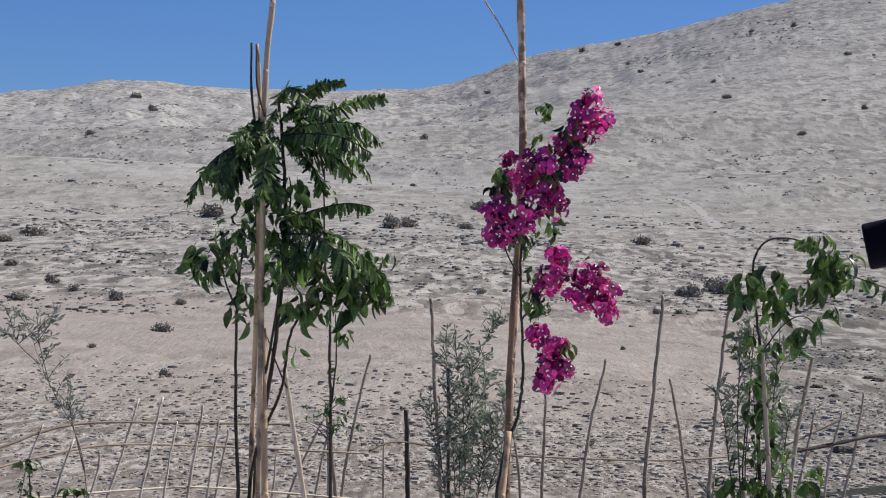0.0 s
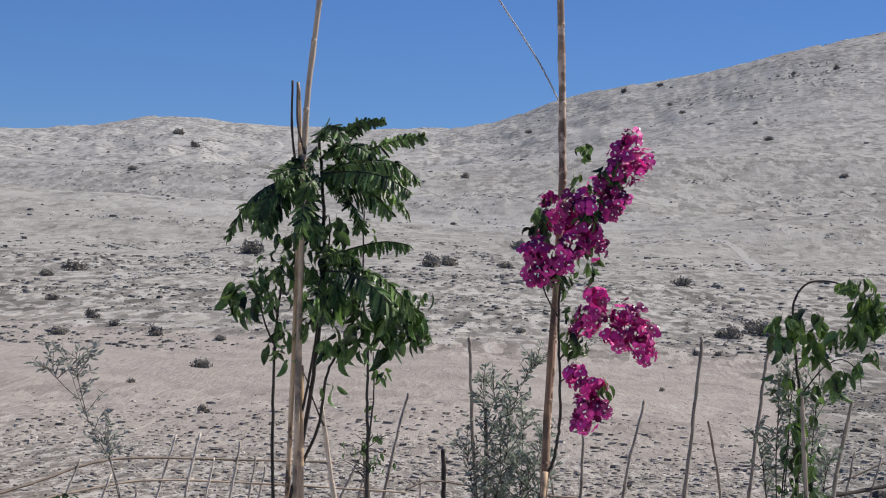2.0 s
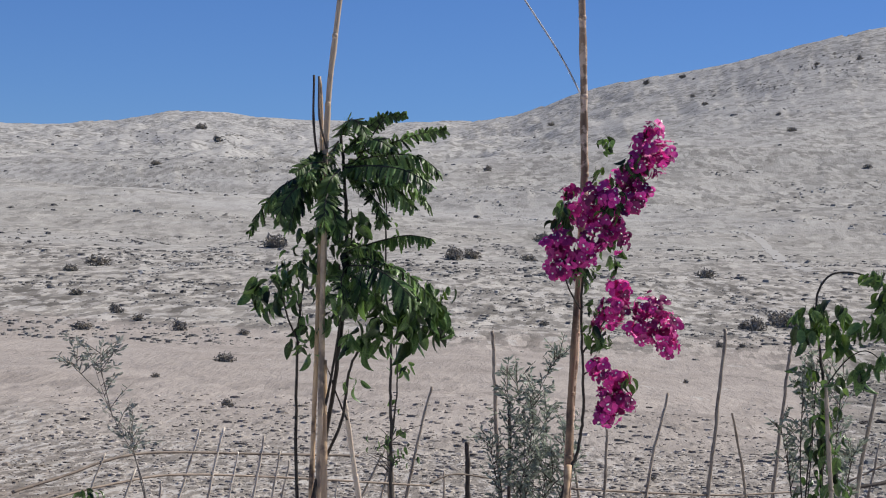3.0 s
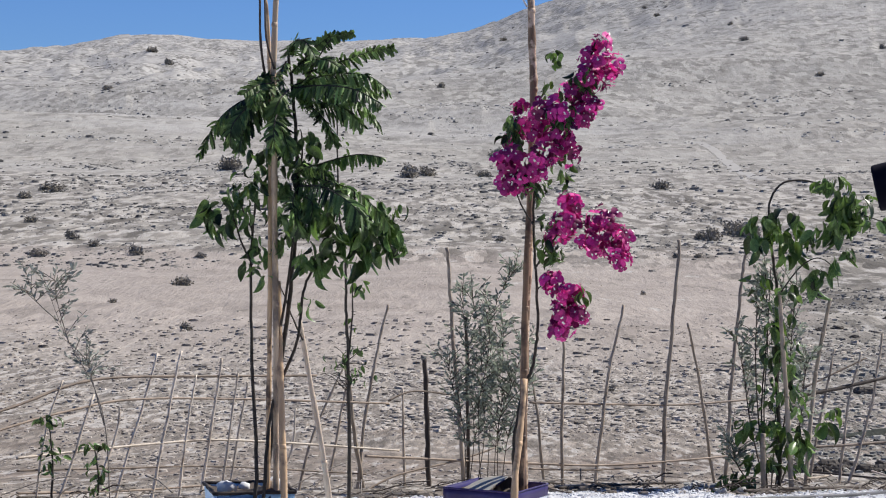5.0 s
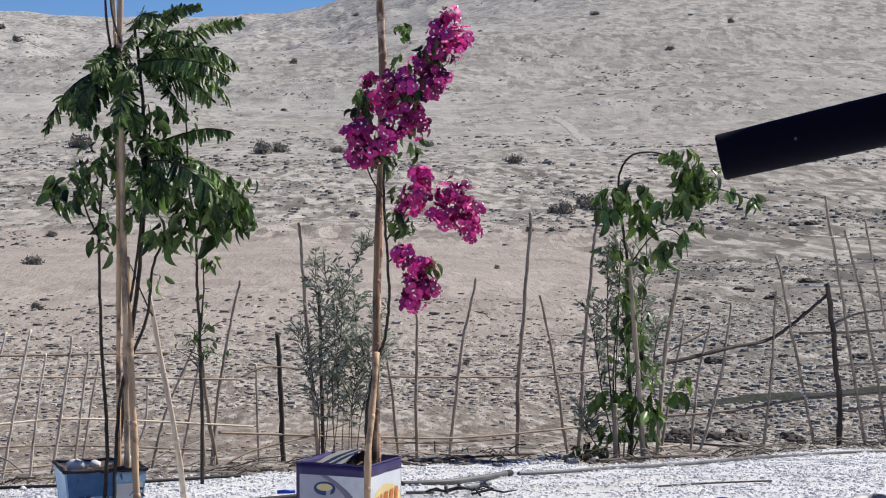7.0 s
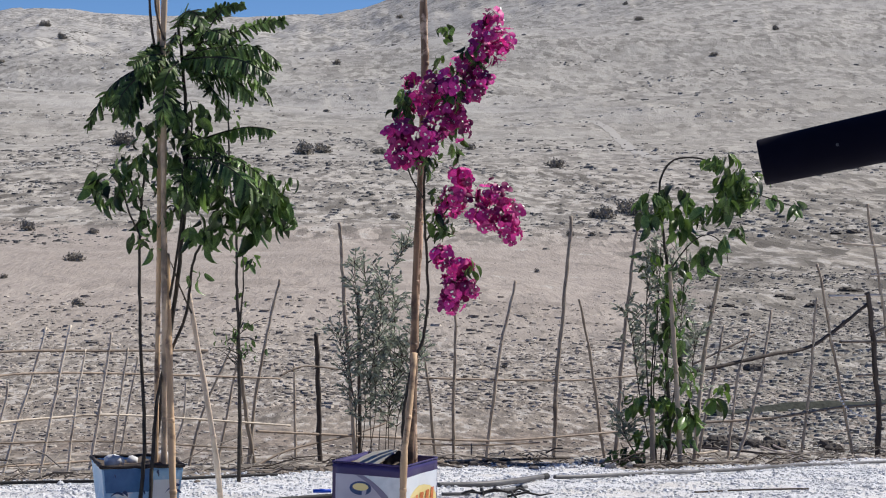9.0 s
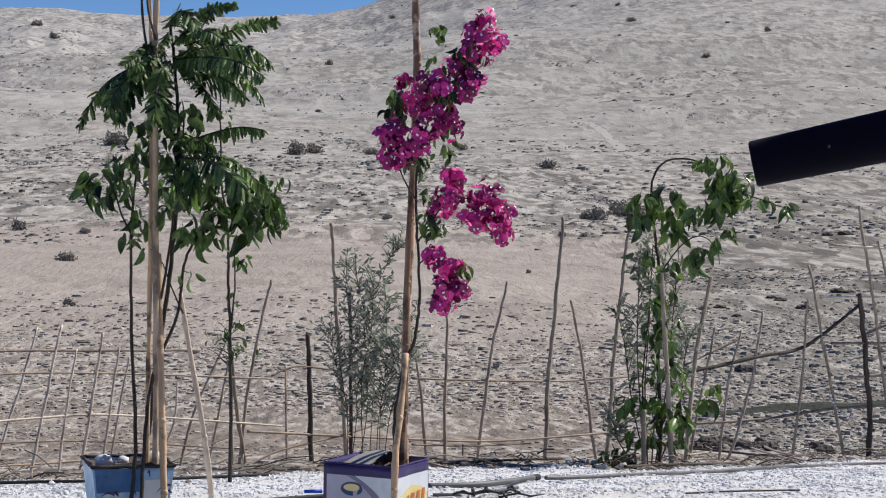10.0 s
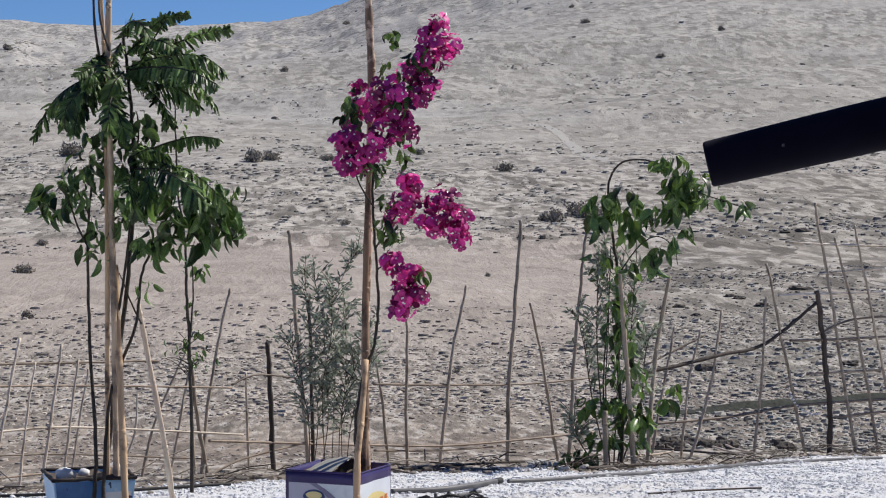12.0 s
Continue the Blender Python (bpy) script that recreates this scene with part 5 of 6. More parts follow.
for centre, spread, n, size, young in [((0.173, 6.280, 1.580), (0.025, 0.03, 0.03), 7, 0.05, 0.5), ((0.163, 6.280, 1.484), (0.03, 0.03, 0.03), 6, 0.045, 0.4), ((0.142, 6.240, 1.018), (0.035, 0.03, 0.025), 9, 0.05, 0.35),
                                      ((0.188, 6.250, 0.997), (0.04, 0.03, 0.03), 9, 0.05, 0.3), ((0.263, 6.220, 0.875), (0.012, 0.02, 0.03), 5, 0.045, 0.6), ((0.166, 6.260, 1.085), (0.03, 0.03, 0.03), 6, 0.045, 0.3),
                                      ((0.070, 6.340, 1.376), (0.03, 0.03, 0.07), 10, 0.045, 0.0), ((0.142, 6.260, 1.195), (0.02, 0.03, 0.02), 5, 0.045, 0.1), ((0.206, 6.300, 1.247), (0.04, 0.03, 0.08), 12, 0.045, 0.05), ((0.241, 6.320, 1.443), (0.06, 0.03, 0.06), 12, 0.045, 0.05),
                                      ((0.052, 6.260, 1.348), (0.03, 0.03, 0.06), 16, 0.05, 0.0), ((0.194, 6.200, 1.404), (0.04, 0.02, 0.05), 14, 0.045, 0.0), ((0.255, 6.240, 1.524), (0.03, 0.03, 0.06), 12, 0.045, 0.0), ((0.111, 6.200, 1.187), (0.03, 0.02, 0.05), 12, 0.045, 0.0)]:
    hang_leaves(boug, centre, spread, n, size, int(centre[2] * 1700) + n, young)


def twig_bush(name, label, category, foot, limbs, leaf, per, seed, mat=OLIVE, wood=CANE_DARK, mm=9, low=0.42):
    """Thin stems with side twigs, and narrow leaves along the twigs."""
    rnd = random.Random(seed)
    foot = Vector((foot[0], foot[1], ground_z(foot[0], foot[1])))
    root = thing(name, foot, label, category)
    crown, fine = Shape(), Shape()
    for k, pts in enumerate(limbs):
        line = bend([Vector(p) for p in pts], 8)
        n = len(line)
        twigs = Shape()
        twigs.tube(line, [mm / 2000 * (1 - 0.7 * i / (n - 1)) for i in range(n)], 6)
        for j in range(per):
            i = int(n * (low + (0.99 - low) * (j / per)))
            p = line[min(i, n - 1)]
            d = Vector((rnd.uniform(-1, 1), rnd.uniform(-1, 1), rnd.uniform(0.1, 1.2))).normalized()
            length = rnd.uniform(0.06, 0.17)
            side = [p, p + d * length * 0.5 + Vector((0, 0, 0.01)), p + d * length]
            fine.tube(side, [0.0022, 0.0016, 0.001], 4, cap=False)
            for q in range(9):
                t = q / 9
                c = side[0].lerp(side[2], 0.15 + 0.85 * t)
                e = (d * 0.6 + Vector((rnd.uniform(-1, 1), rnd.uniform(-1, 1), rnd.uniform(-0.6, 0.8)))).normalized()
                w = e.cross(Vector((rnd.uniform(-1, 1), rnd.uniform(-1, 1), 0.3))).normalized() * leaf * 0.16
                ll = leaf * rnd.uniform(0.7, 1.2)
                crown.face([c, c + e * ll * 0.5 + w, c + e * ll, c + e * ll * 0.5 - w])
        part("stem", twigs, wood, root)
    part("twig", fine, wood, root, kind="stuff")
    part("crown", crown, mat, root, smooth=False, kind="stuff")
    return root


twig_bush("olive_shrub", "young grey-green olive shrub beside the fence", "shrub", (-0.05, 9.69), [
    ((-0.111, 9.700, -0.234), (-0.085, 9.700, 0.045), (-0.111, 9.700, 0.310), (-0.129, 9.700, 0.521), (-0.147, 9.700, 0.732)),
    ((-0.077, 9.700, -0.234), (-0.037, 9.700, 0.045), (-0.050, 9.700, 0.310), (-0.063, 9.700, 0.521), (-0.103, 9.700, 0.693)),
    ((0.011, 9.700, -0.234), (0.016, 9.700, -0.008), (0.042, 9.700, 0.204), (0.047, 9.700, 0.416), (0.042, 9.700, 0.574)),
    ((-0.024, 9.700, -0.234), (-0.011, 9.800, 0.087), (-0.005, 9.800, 0.301), (-0.011, 9.800, 0.568), (0.064, 9.800, 0.768), (0.101, 9.800, 0.802)),
    ((-0.127, 9.700, -0.234), (-0.128, 9.600, 0.056), (-0.180, 9.600, 0.266), (-0.219, 9.600, 0.423)),
    ((0.042, 9.700, -0.234), (0.073, 9.600, 0.056), (0.141, 9.600, 0.240), (0.172, 9.600, 0.345)),
    ((0.029, 9.700, -0.234), (0.029, 9.600, 0.109), (0.099, 9.600, 0.318), (0.133, 9.600, 0.475)),
    ((-0.050, 9.700, -0.234), (-0.063, 9.600, 0.187), (-0.023, 9.600, 0.423), (-0.016, 9.600, 0.658)),
], 0.038, 32, 5, mm=5, low=0.24)

# climbing plant over a grey bush, beside the fence
creeper = thing("climbing_plant", (0, 0, 0), "climbing plant with arching shoot and drooping bright green leaves", "climbing plant")
FOOT = Vector((1.379, 10.000, -0.263))
FOOT.z = ground_z(FOOT.x, FOOT.y)
creeper.location = FOOT
ORIGIN[creeper] = FOOT.copy()
branch(creeper, 22, tuple(FOOT), (1.378, 10.000, 0.011), (1.356, 10.000, 0.393), (1.360, 10.000, 0.665), (1.332, 10.000, 0.882), (1.306, 10.000, 1.072), taper=0.5)
branch(creeper, 12, (1.312, 10.000, 1.018), (1.317, 10.000, 1.153), (1.370, 10.000, 1.234), (1.451, 10.000, 1.253), (1.530, 9.950, 1.239), (1.611, 9.900, 1.193), (1.733, 9.900, 1.099), (1.840, 9.900, 1.059), (1.962, 9.900, 1.019))
branch(creeper, 8, (1.360, 10.000, 0.692), (1.447, 9.950, 0.829), (1.533, 9.900, 0.885), (1.614, 9.900, 0.831), (1.633, 9.900, 0.750))
branch(creeper, 10, (1.303, 10.000, -0.263), (1.290, 10.000, 0.175), (1.315, 10.000, 0.556), (1.324, 10.000, 0.828))
for centre, spread, n, size, young in [
        ((1.289, 9.950, 1.018), (0.09, 0.10, 0.08), 17, 0.115, 0.35), ((1.370, 9.950, 1.045), (0.10, 0.10, 0.08), 16, 0.115, 0.35), ((1.237, 9.900, 0.965), (0.05, 0.06, 0.04), 7, 0.10, 0.4),
        ((1.419, 9.950, 0.924), (0.07, 0.08, 0.06), 10, 0.11, 0.6), ((1.519, 9.900, 0.992), (0.06, 0.08, 0.07), 8, 0.11, 0.2), ((1.558, 9.900, 1.239), (0.05, 0.06, 0.04), 6, 0.10, 0.2),
        ((1.619, 9.900, 1.260), (0.03, 0.05, 0.02), 4, 0.11, 0.7), ((1.652, 9.900, 1.140), (0.10, 0.10, 0.07), 16, 0.115, 0.25), ((1.710, 9.850, 1.153), (0.10, 0.10, 0.07), 14, 0.115, 0.5),
        ((1.626, 9.900, 1.059), (0.09, 0.10, 0.05), 12, 0.13, 0.1), ((1.738, 9.850, 1.060), (0.07, 0.08, 0.04), 8, 0.10, 0.5), ((1.854, 9.900, 1.067), (0.02, 0.02, 0.02), 3, 0.09, 0.0),
        ((1.953, 9.900, 1.032), (0.012, 0.02, 0.02), 3, 0.10, 0.3), ((1.507, 9.900, 0.791), (0.03, 0.04, 0.02), 3, 0.15, 0.0), ((1.560, 9.900, 0.818), (0.03, 0.04, 0.02), 3, 0.12, 0.0),
        ((1.622, 9.900, 0.863), (0.03, 0.04, 0.03), 5, 0.10, 0.0), ((1.675, 9.900, 0.917), (0.03, 0.03, 0.02), 4, 0.09, 0.0), ((1.327, 9.950, 0.559), (0.06, 0.06, 0.05), 5, 0.10, 0.4),
        ((1.272, 9.950, 0.748), (0.06, 0.08, 0.10), 8, 0.08, 0.2), ((1.394, 9.950, 0.694), (0.07, 0.08, 0.10), 9, 0.085, 0.2), ((1.302, 9.950, 0.234), (0.07, 0.08, 0.10), 9, 0.085, 0.2),
        ((1.422, 9.950, 0.451), (0.06, 0.08, 0.10), 7, 0.08, 0.1), ((1.451, 9.950, 0.179), (0.06, 0.08, 0.10), 8, 0.085, 0.3), ((1.337, 9.900, -0.086), (0.16, 0.08, 0.06), 16, 0.085, 0.3),
        ((1.262, 9.950, 0.071), (0.12, 0.10, 0.06), 16, 0.10, 0.55), ((1.398, 9.950, 0.044), (0.12, 0.10, 0.08), 18, 0.11, 0.4), ((1.472, 9.900, -0.005), (0.06, 0.06, 0.06), 8, 0.11, 0.2),
        ((1.574, 9.900, 0.090), (0.02, 0.02, 0.02), 3, 0.14, 0.5), ((1.627, 9.900, 0.157), (0.03, 0.03, 0.03), 4, 0.09, 0.8), ((1.328, 9.950, 0.437), (0.06, 0.06, 0.06), 7, 0.11, 0.1), ((1.396, 9.950, 0.288), (0.08, 0.08, 0.1), 9, 0.10, 0.15)]:
    hang_leaves(creeper, centre, spread, n, size, int(abs(centre[2]) * 1300 + centre[0] * 77) + n, young)
stake("thin pale bamboo holding the climbing plant", 26, (1.418, 9.850, -0.242), (1.398, 9.900, 0.184), (1.366, 9.900, 0.562), (1.354, 9.900, 0.724), mat=CANE, taper=0.7)
stake("cut pale cane among the climbing plant", 26, (1.279, 9.800, -0.221), (1.276, 9.800, -0.074), (1.275, 9.800, 0.060), mat=CANE)
stake("dry cane behind the climbing plant", 24, (1.532, 10.200, -0.235), (1.585, 10.300, 0.258), (1.658, 10.300, 0.678), mat=CANE, taper=0.7)
twig_bush("grey_bush", "grey-green bush grown into the climbing plant", "shrub", (1.29, 9.57), [
    ((1.338, 10.100, -0.291), (1.314, 10.100, 0.137), (1.328, 10.100, 0.495), (1.310, 10.100, 0.825)),
    ((1.366, 10.100, -0.291), (1.418, 10.100, 0.137), (1.443, 10.100, 0.495), (1.463, 10.100, 0.770)),
    ((1.338, 10.100, -0.291), (1.254, 10.100, 0.054), (1.211, 10.100, 0.330), (1.174, 10.100, 0.495)),
    ((1.352, 10.100, -0.291), (1.376, 10.100, 0.220), (1.394, 10.100, 0.550), (1.387, 10.100, 0.770)),
    ((1.371, 10.100, -0.291), (1.479, 10.100, 0.027), (1.505, 10.100, 0.275), (1.526, 10.100, 0.385)),
    ((1.311, 10.000, -0.277), (1.262, 10.000, 0.284), (1.260, 10.000, 0.610), (1.265, 10.000, 0.746)),
    ((1.303, 10.000, -0.277), (1.201, 10.000, -0.153), (1.166, 10.000, -0.085), (1.146, 10.000, 0.011)),
], 0.042, 22, 8)
hedge = thing("ground_creeper", (FOOT.x - 0.22, FOOT.y, ground_z(FOOT.x - 0.22, FOOT.y)), "dark leafy shoots at the foot of the climbing plant", "plant")
branch(hedge, 8, (FOOT.x - 0.22, FOOT.y, ground_z(FOOT.x - 0.22, FOOT.y)), (1.163, 9.900, -0.195), (1.135, 9.900, -0.113))
hang_leaves(hedge, (1.157, 9.850, -0.174), (0.10, 0.08, 0.06), 26, 0.08, 77, 0.05)

# sparse grey sapling at the far end of the lattice, and small leafy plants under it
twig_bush("sparse_sapling", "sparse grey sapling with few narrow leaves", "sapling", (-1.57, 7.96), [
    ((-1.549, 8.400, -0.152), (-1.569, 8.400, 0.193), (-1.620, 8.400, 0.377), (-1.699, 8.400, 0.514), (-1.766, 8.400, 0.652), (-1.828, 8.400, 0.823)),
    ((-1.575, 8.400, 0.216), (-1.631, 8.400, 0.423), (-1.649, 8.400, 0.491)),
    ((-1.721, 8.400, 0.549), (-1.770, 8.400, 0.720), (-1.782, 8.400, 0.823)),
    ((-1.766, 8.400, 0.640), (-1.856, 8.400, 0.720), (-1.883, 8.400, 0.789)),
], 0.034, 10, 12, mat=OLIVE_PALE, wood=DRY, mm=6)
for u, seed in (((-1.585, 8.300, -0.136), 3), ((-1.770, 8.300, -0.136), 4)):
    foot = Vector((u[0], u[1], ground_z(u[0], u[1])))
    p = thing("leafy_seedling", foot, "small dull green seedling at the foot of the lattice", "plant", "seedlings")
    top = foot + Vector((-0.01, 0, 0.25 if seed == 3 else 0.36))
    branch(p, 12, tuple(foot), tuple(foot.lerp(top, 0.5) + Vector((0.01, 0, 0))), tuple(top))
    hang_leaves(p, tuple(top), (0.05, 0.05, 0.02), 7 if seed == 3 else 9, 0.055, seed, 0.0, 0.35)
    hang_leaves(p, tuple(foot.lerp(top, 0.6)), (0.06, 0.05, 0.09), 14, 0.05, seed + 9, 0.0, 0.4)


# ---- hoses, pipes and litter in the yard ----
def on_ground(points, lift):
    return [(x, y, ground_z(x, y) + 0.028 + lift) for x, y in points]


def hose(name, label, mm, points, mat, category="hose", lift=0.0):
    s = Shape()
    flat = [(x, y, 0.0) for x, y in points]
    line = [(p.x, p.y, ground_z(p.x, p.y) + 0.032 + mm / 2000 + lift) for p in bend(flat, 12)]
    s.tube(line, mm / 2000, 10)
    return solid(name, s, mat, label, category, "irrigation lines")


hose("irrigation_hose", "black irrigation hose across the white gravel", 17, [(-1.63, 7.09), (-1.21, 6.98), (-0.92, 6.95), (-0.59, 7.12), (-0.17, 7.48), (0.09, 7.54)], HOSE)
hose("irrigation_hose", "thin black hose near the gravel edge", 13, [(-1.76, 7.65), (-1.47, 7.86), (-1.05, 7.93), (-0.78, 8.05), (-0.42, 8.30)], HOSE)
pipe = hose("grey_pipe", "dusty grey plastic pipe end lying on gravel", 23, [(0.21, 7.83), (0.38, 7.90), (0.52, 8.05), (0.65, 8.27)], PVC, "pipe")
collar = Shape()
z = ground_z(0.65, 8.27) + 0.044
collar.tube([(0.636, 8.246, z), (0.640, 8.253, z), (0.657, 8.281, z), (0.660, 8.286, z)], [0.0120, 0.0140, 0.0140, 0.0125], 12)
part("end_collar", collar, HOSE, pipe, "dark collar on the pipe end")
hose("grey_pipe", "thinner grey pipe beside the pipe end", 13, [(0.22, 7.57), (0.37, 7.63), (0.55, 7.88)], PVC, "pipe")
hose("long_pipe", "long grey water pipe along the gravel edge", 16, [(0.69, 8.31), (0.84, 8.42), (1.08, 8.68), (1.38, 9.06), (1.70, 9.50), (2.17, 10.42), (2.62, 11.12), (3.06, 11.54)], PVC, "pipe")
hose("thin_stick", "thin stick lying on the gravel", 7, [(1.18, 7.80), (1.37, 7.92), (1.56, 8.00), (1.66, 8.03)], CANE_DARK, "stick")
hose("irrigation_hose", "black hose beside the plastic film", 14, [(1.36, 7.04), (1.60, 7.20), (1.83, 7.32), (1.93, 7.26), (2.13, 7.47)], HOSE)


for mm, mat, label, points in (
        (13, CANE_DARK, "dark dead branch lying at the fence foot", [(1.88, 12.41), (2.04, 12.14), (2.18, 11.74)]),
        (15, CANE_DARK, "dark dead branch lying at the fence foot", [(2.18, 11.74), (2.37, 11.78), (2.67, 12.34)]),
        (12, BLEACHED, "pale dry cane fallen at the fence foot", [(2.32, 12.74), (2.30, 12.00), (2.27, 11.21)]),
        (12, BLEACHED, "pale dry cane fallen at the fence foot", [(2.44, 12.94), (2.40, 12.30), (2.42, 11.71)]),
        (12, CANE, "dry tan cane fallen at the fence foot", [(1.61, 11.26), (1.80, 11.60), (1.96, 12.05)]),
        (14, CANE_DARK, "dark stick lying along the gravel edge", [(1.14, 9.40), (1.46, 9.81), (1.85, 10.34)]),
        (11, CANE_BROWN, "brown cane lying along the gravel edge", [(-0.05, 9.20), (0.25, 9.42), (0.52, 9.72)]),
        (12, CANE_DARK, "dark stick lying along the gravel edge", [(0.30, 9.36), (0.60, 9.72), (0.92, 10.25)])):
    hose("fallen_stick", label, mm, points, mat, "stick", 0.006)


def film_strip():
    rnd = random.Random(4)
    a = [(1.34, 6.85), (1.51, 6.93), (1.71, 7.14), (1.85, 7.25), (1.96, 7.13)]
    s = Shape()
    rows = []
    for p in bend([(x, y, 0) for x, y in a], 8):
        z = ground_z(p.x, p.y) + 0.045
        rows.append([(p.x + rnd.uniform(-0.01, 0.01), p.y + (j - 4) * 0.011, z + (0.018 * math.sin(j * 0.9 + p.x * 9) + 0.012 * rnd.random()) * math.sin(math.pi * j / 8)) for j in range(9)])
    s.grid(rows)
    s.grid([[(x, y, z - 0.004) for x, y, z in row] for row in rows])
    return solid("plastic_film", s, FILM, "crumpled silvery plastic film on the gravel", "plastic film")


film_strip()

x0, y0 = (0.44, 7.54)
heap = thing("twig_heap", (x0, y0, ground_z(x0, y0) + 0.03), "small heap of black twigs on the gravel", "twigs")
for k in range(9):
    q = k * 0.7
    scrap = Shape()
    d = Vector((math.cos(q * 2.3), math.sin(q * 2.3), 0)) * (0.05 + 0.02 * (k % 3))
    c = Vector((x0 - 0.10 + 0.025 * k, y0 + 0.03 * math.sin(q * 3), ground_z(x0, y0) + 0.045 + 0.004 * (k % 4)))
    scrap.tube([c - d, c - d * 0.2 + Vector((0, 0.008, 0.012)), c + d * 0.4, c + d + Vector((0, 0, 0.006))], [0.0045, 0.005, 0.004, 0.002], 6)
    part("twig", scrap, HOSE, heap)
bit = Shape()
x0, y0 = (-0.22, 7.58)
bit.tube([(x0 - 0.03, y0, ground_z(x0, y0) + 0.045), (x0 + 0.035, y0 + 0.01, ground_z(x0, y0) + 0.045)], 0.007, 8)
solid("blue_fitting", bit, BLUE_DRUM, "small blue plastic pipe fitting on gravel", "pipe fitting")

# clods heaped in front of the blue tin
rnd = random.Random(19)
for k in range(70):
    x, y = rnd.gauss(-0.665, 0.055), rnd.gauss(5.66, 0.085)
    r = 0.010 + 0.028 * rnd.random() ** 1.8
    high = max(0.0, 0.055 - 0.45 * math.hypot(x + 0.65, y - 5.68))
    s = Shape()
    s.lump((x, y, ground_z(x, y) + 0.025 + r * 0.5 + high), (r * rnd.uniform(0.9, 1.3), r, r * rnd.uniform(0.7, 1.1)), 0, 500 + k, 6, 9, 0.24)
    solid("clod", s, CLOD, "dry brown clod heaped beside the blue tin", "clod", "clods by the tin", smooth=False)


def twig_litter():
    """Dry stalks and brush along the gravel's edge."""
    rnd = random.Random(31)
    s = Shape()
    for k in range(420):
        x = rnd.uniform(-2.1, 3.6)
        y = yard_far(x) + abs(rnd.gauss(0, 0.30)) - 0.08
        z = ground_z(x, y) + 0.02 + rnd.random() ** 2 * 0.06
        a, length = rnd.gauss(0, 1.2), rnd.uniform(0.03, 0.10) if rnd.random() < 0.75 else rnd.uniform(0.12, 0.34)
        d = Vector((math.cos(a), math.sin(a) * 0.8, rnd.uniform(-0.15, 0.30))) * length
        p = Vector((x, y, z))
        s.tube([p, p + d * 0.5 + Vector((0, 0, 0.012)), p + d], [rnd.uniform(0.0015, 0.0038)] * 3, 4, rnd.choice((0, 0, 1)), cap=False)
    return solid("dry_brush", s, [DRY, CANE_DARK], "dry brush and stalks along the gravel edge", "brush", kind="stuff")


twig_litter()

# low dark green strip on the ground behind the fence
strip = Shape()
rows = []
for p in bend([(x, y, 0) for x, y in ((2.64, 16.54), (3.10, 17.12), (3.71, 17.55), (4.42, 18.11), (5.13, 18.57))], 10):
    rows.append([(p.x, p.y + 0.2 * j / 5 - 0.1, ground_z(p.x, p.y) + 0.05 * math.sin(math.pi * j / 5) + 0.02 * math.sin(p.x * 5 + j)) for j in range(6)])
strip.grid(rows)
strip.grid([[(x, y, z - 0.004) for x, y, z in row] for row in rows])
solid("shade_net_roll", strip, GREEN_STRIP, "dark green strip lying behind the fence", "net")

# string of pale beads caught on the lattice
beads = [Vector(p) for p in ((2.723, 12.384, -0.126), (2.738, 12.392, -0.164), (2.765, 12.405, -0.200), (2.803, 12.422, -0.229), (2.841, 12.438, -0.251), (2.875, 12.453, -0.263), (2.905, 12.467, -0.261))]
string = thing("bead_string", beads[-1], "string of small uneven white beads caught on the canes", "string")
thread = Shape()
thread.tube(bend(beads, 4), 0.002, 5)
part("thread", thread, CORD, string)
for k, p in enumerate(bend(beads, 2)):
    bead = Shape()
    bead.lump(p - Vector((0, 0.012, 0)), (0.006 + 0.006 * (k * 7 % 5) / 4, 0.008, 0.005 + 0.004 * (k * 3 % 4) / 3), 0, 900 + k, 5, 8, 0.15)
    part("bead", bead, WHITE_FLOWER, string)

# dark lumps on the bank, in place of the shaded gaps under rocks
for k, ((x, y), w) in enumerate((((6.43, 33.97), 0.09), ((6.52, 33.65), 0.10), ((3.85, 21.59), 0.12), ((12.41, 55.29), 0.20), ((11.91, 55.17), 0.14), ((7.84, 35.41), 0.14), ((8.05, 35.37), 0.10),
                                 ((6.70, 32.61), 0.12), ((5.30, 32.18), 0.10), ((4.99, 31.88), 0.09), ((5.53, 22.20), 0.10), ((5.32, 30.77), 0.08))):
    rock = Shape()
    rock.lump((x, y, ground_z(x, y) + w * 0.16), (w, w * 0.6, w * 0.38), 0, 700 + k, 7, 11, 0.3)
    solid("rock", rock, SHADE_LUMP, "dark lump in place of a shaded gap on the bank", "rock", "bank rocks", smooth=False)


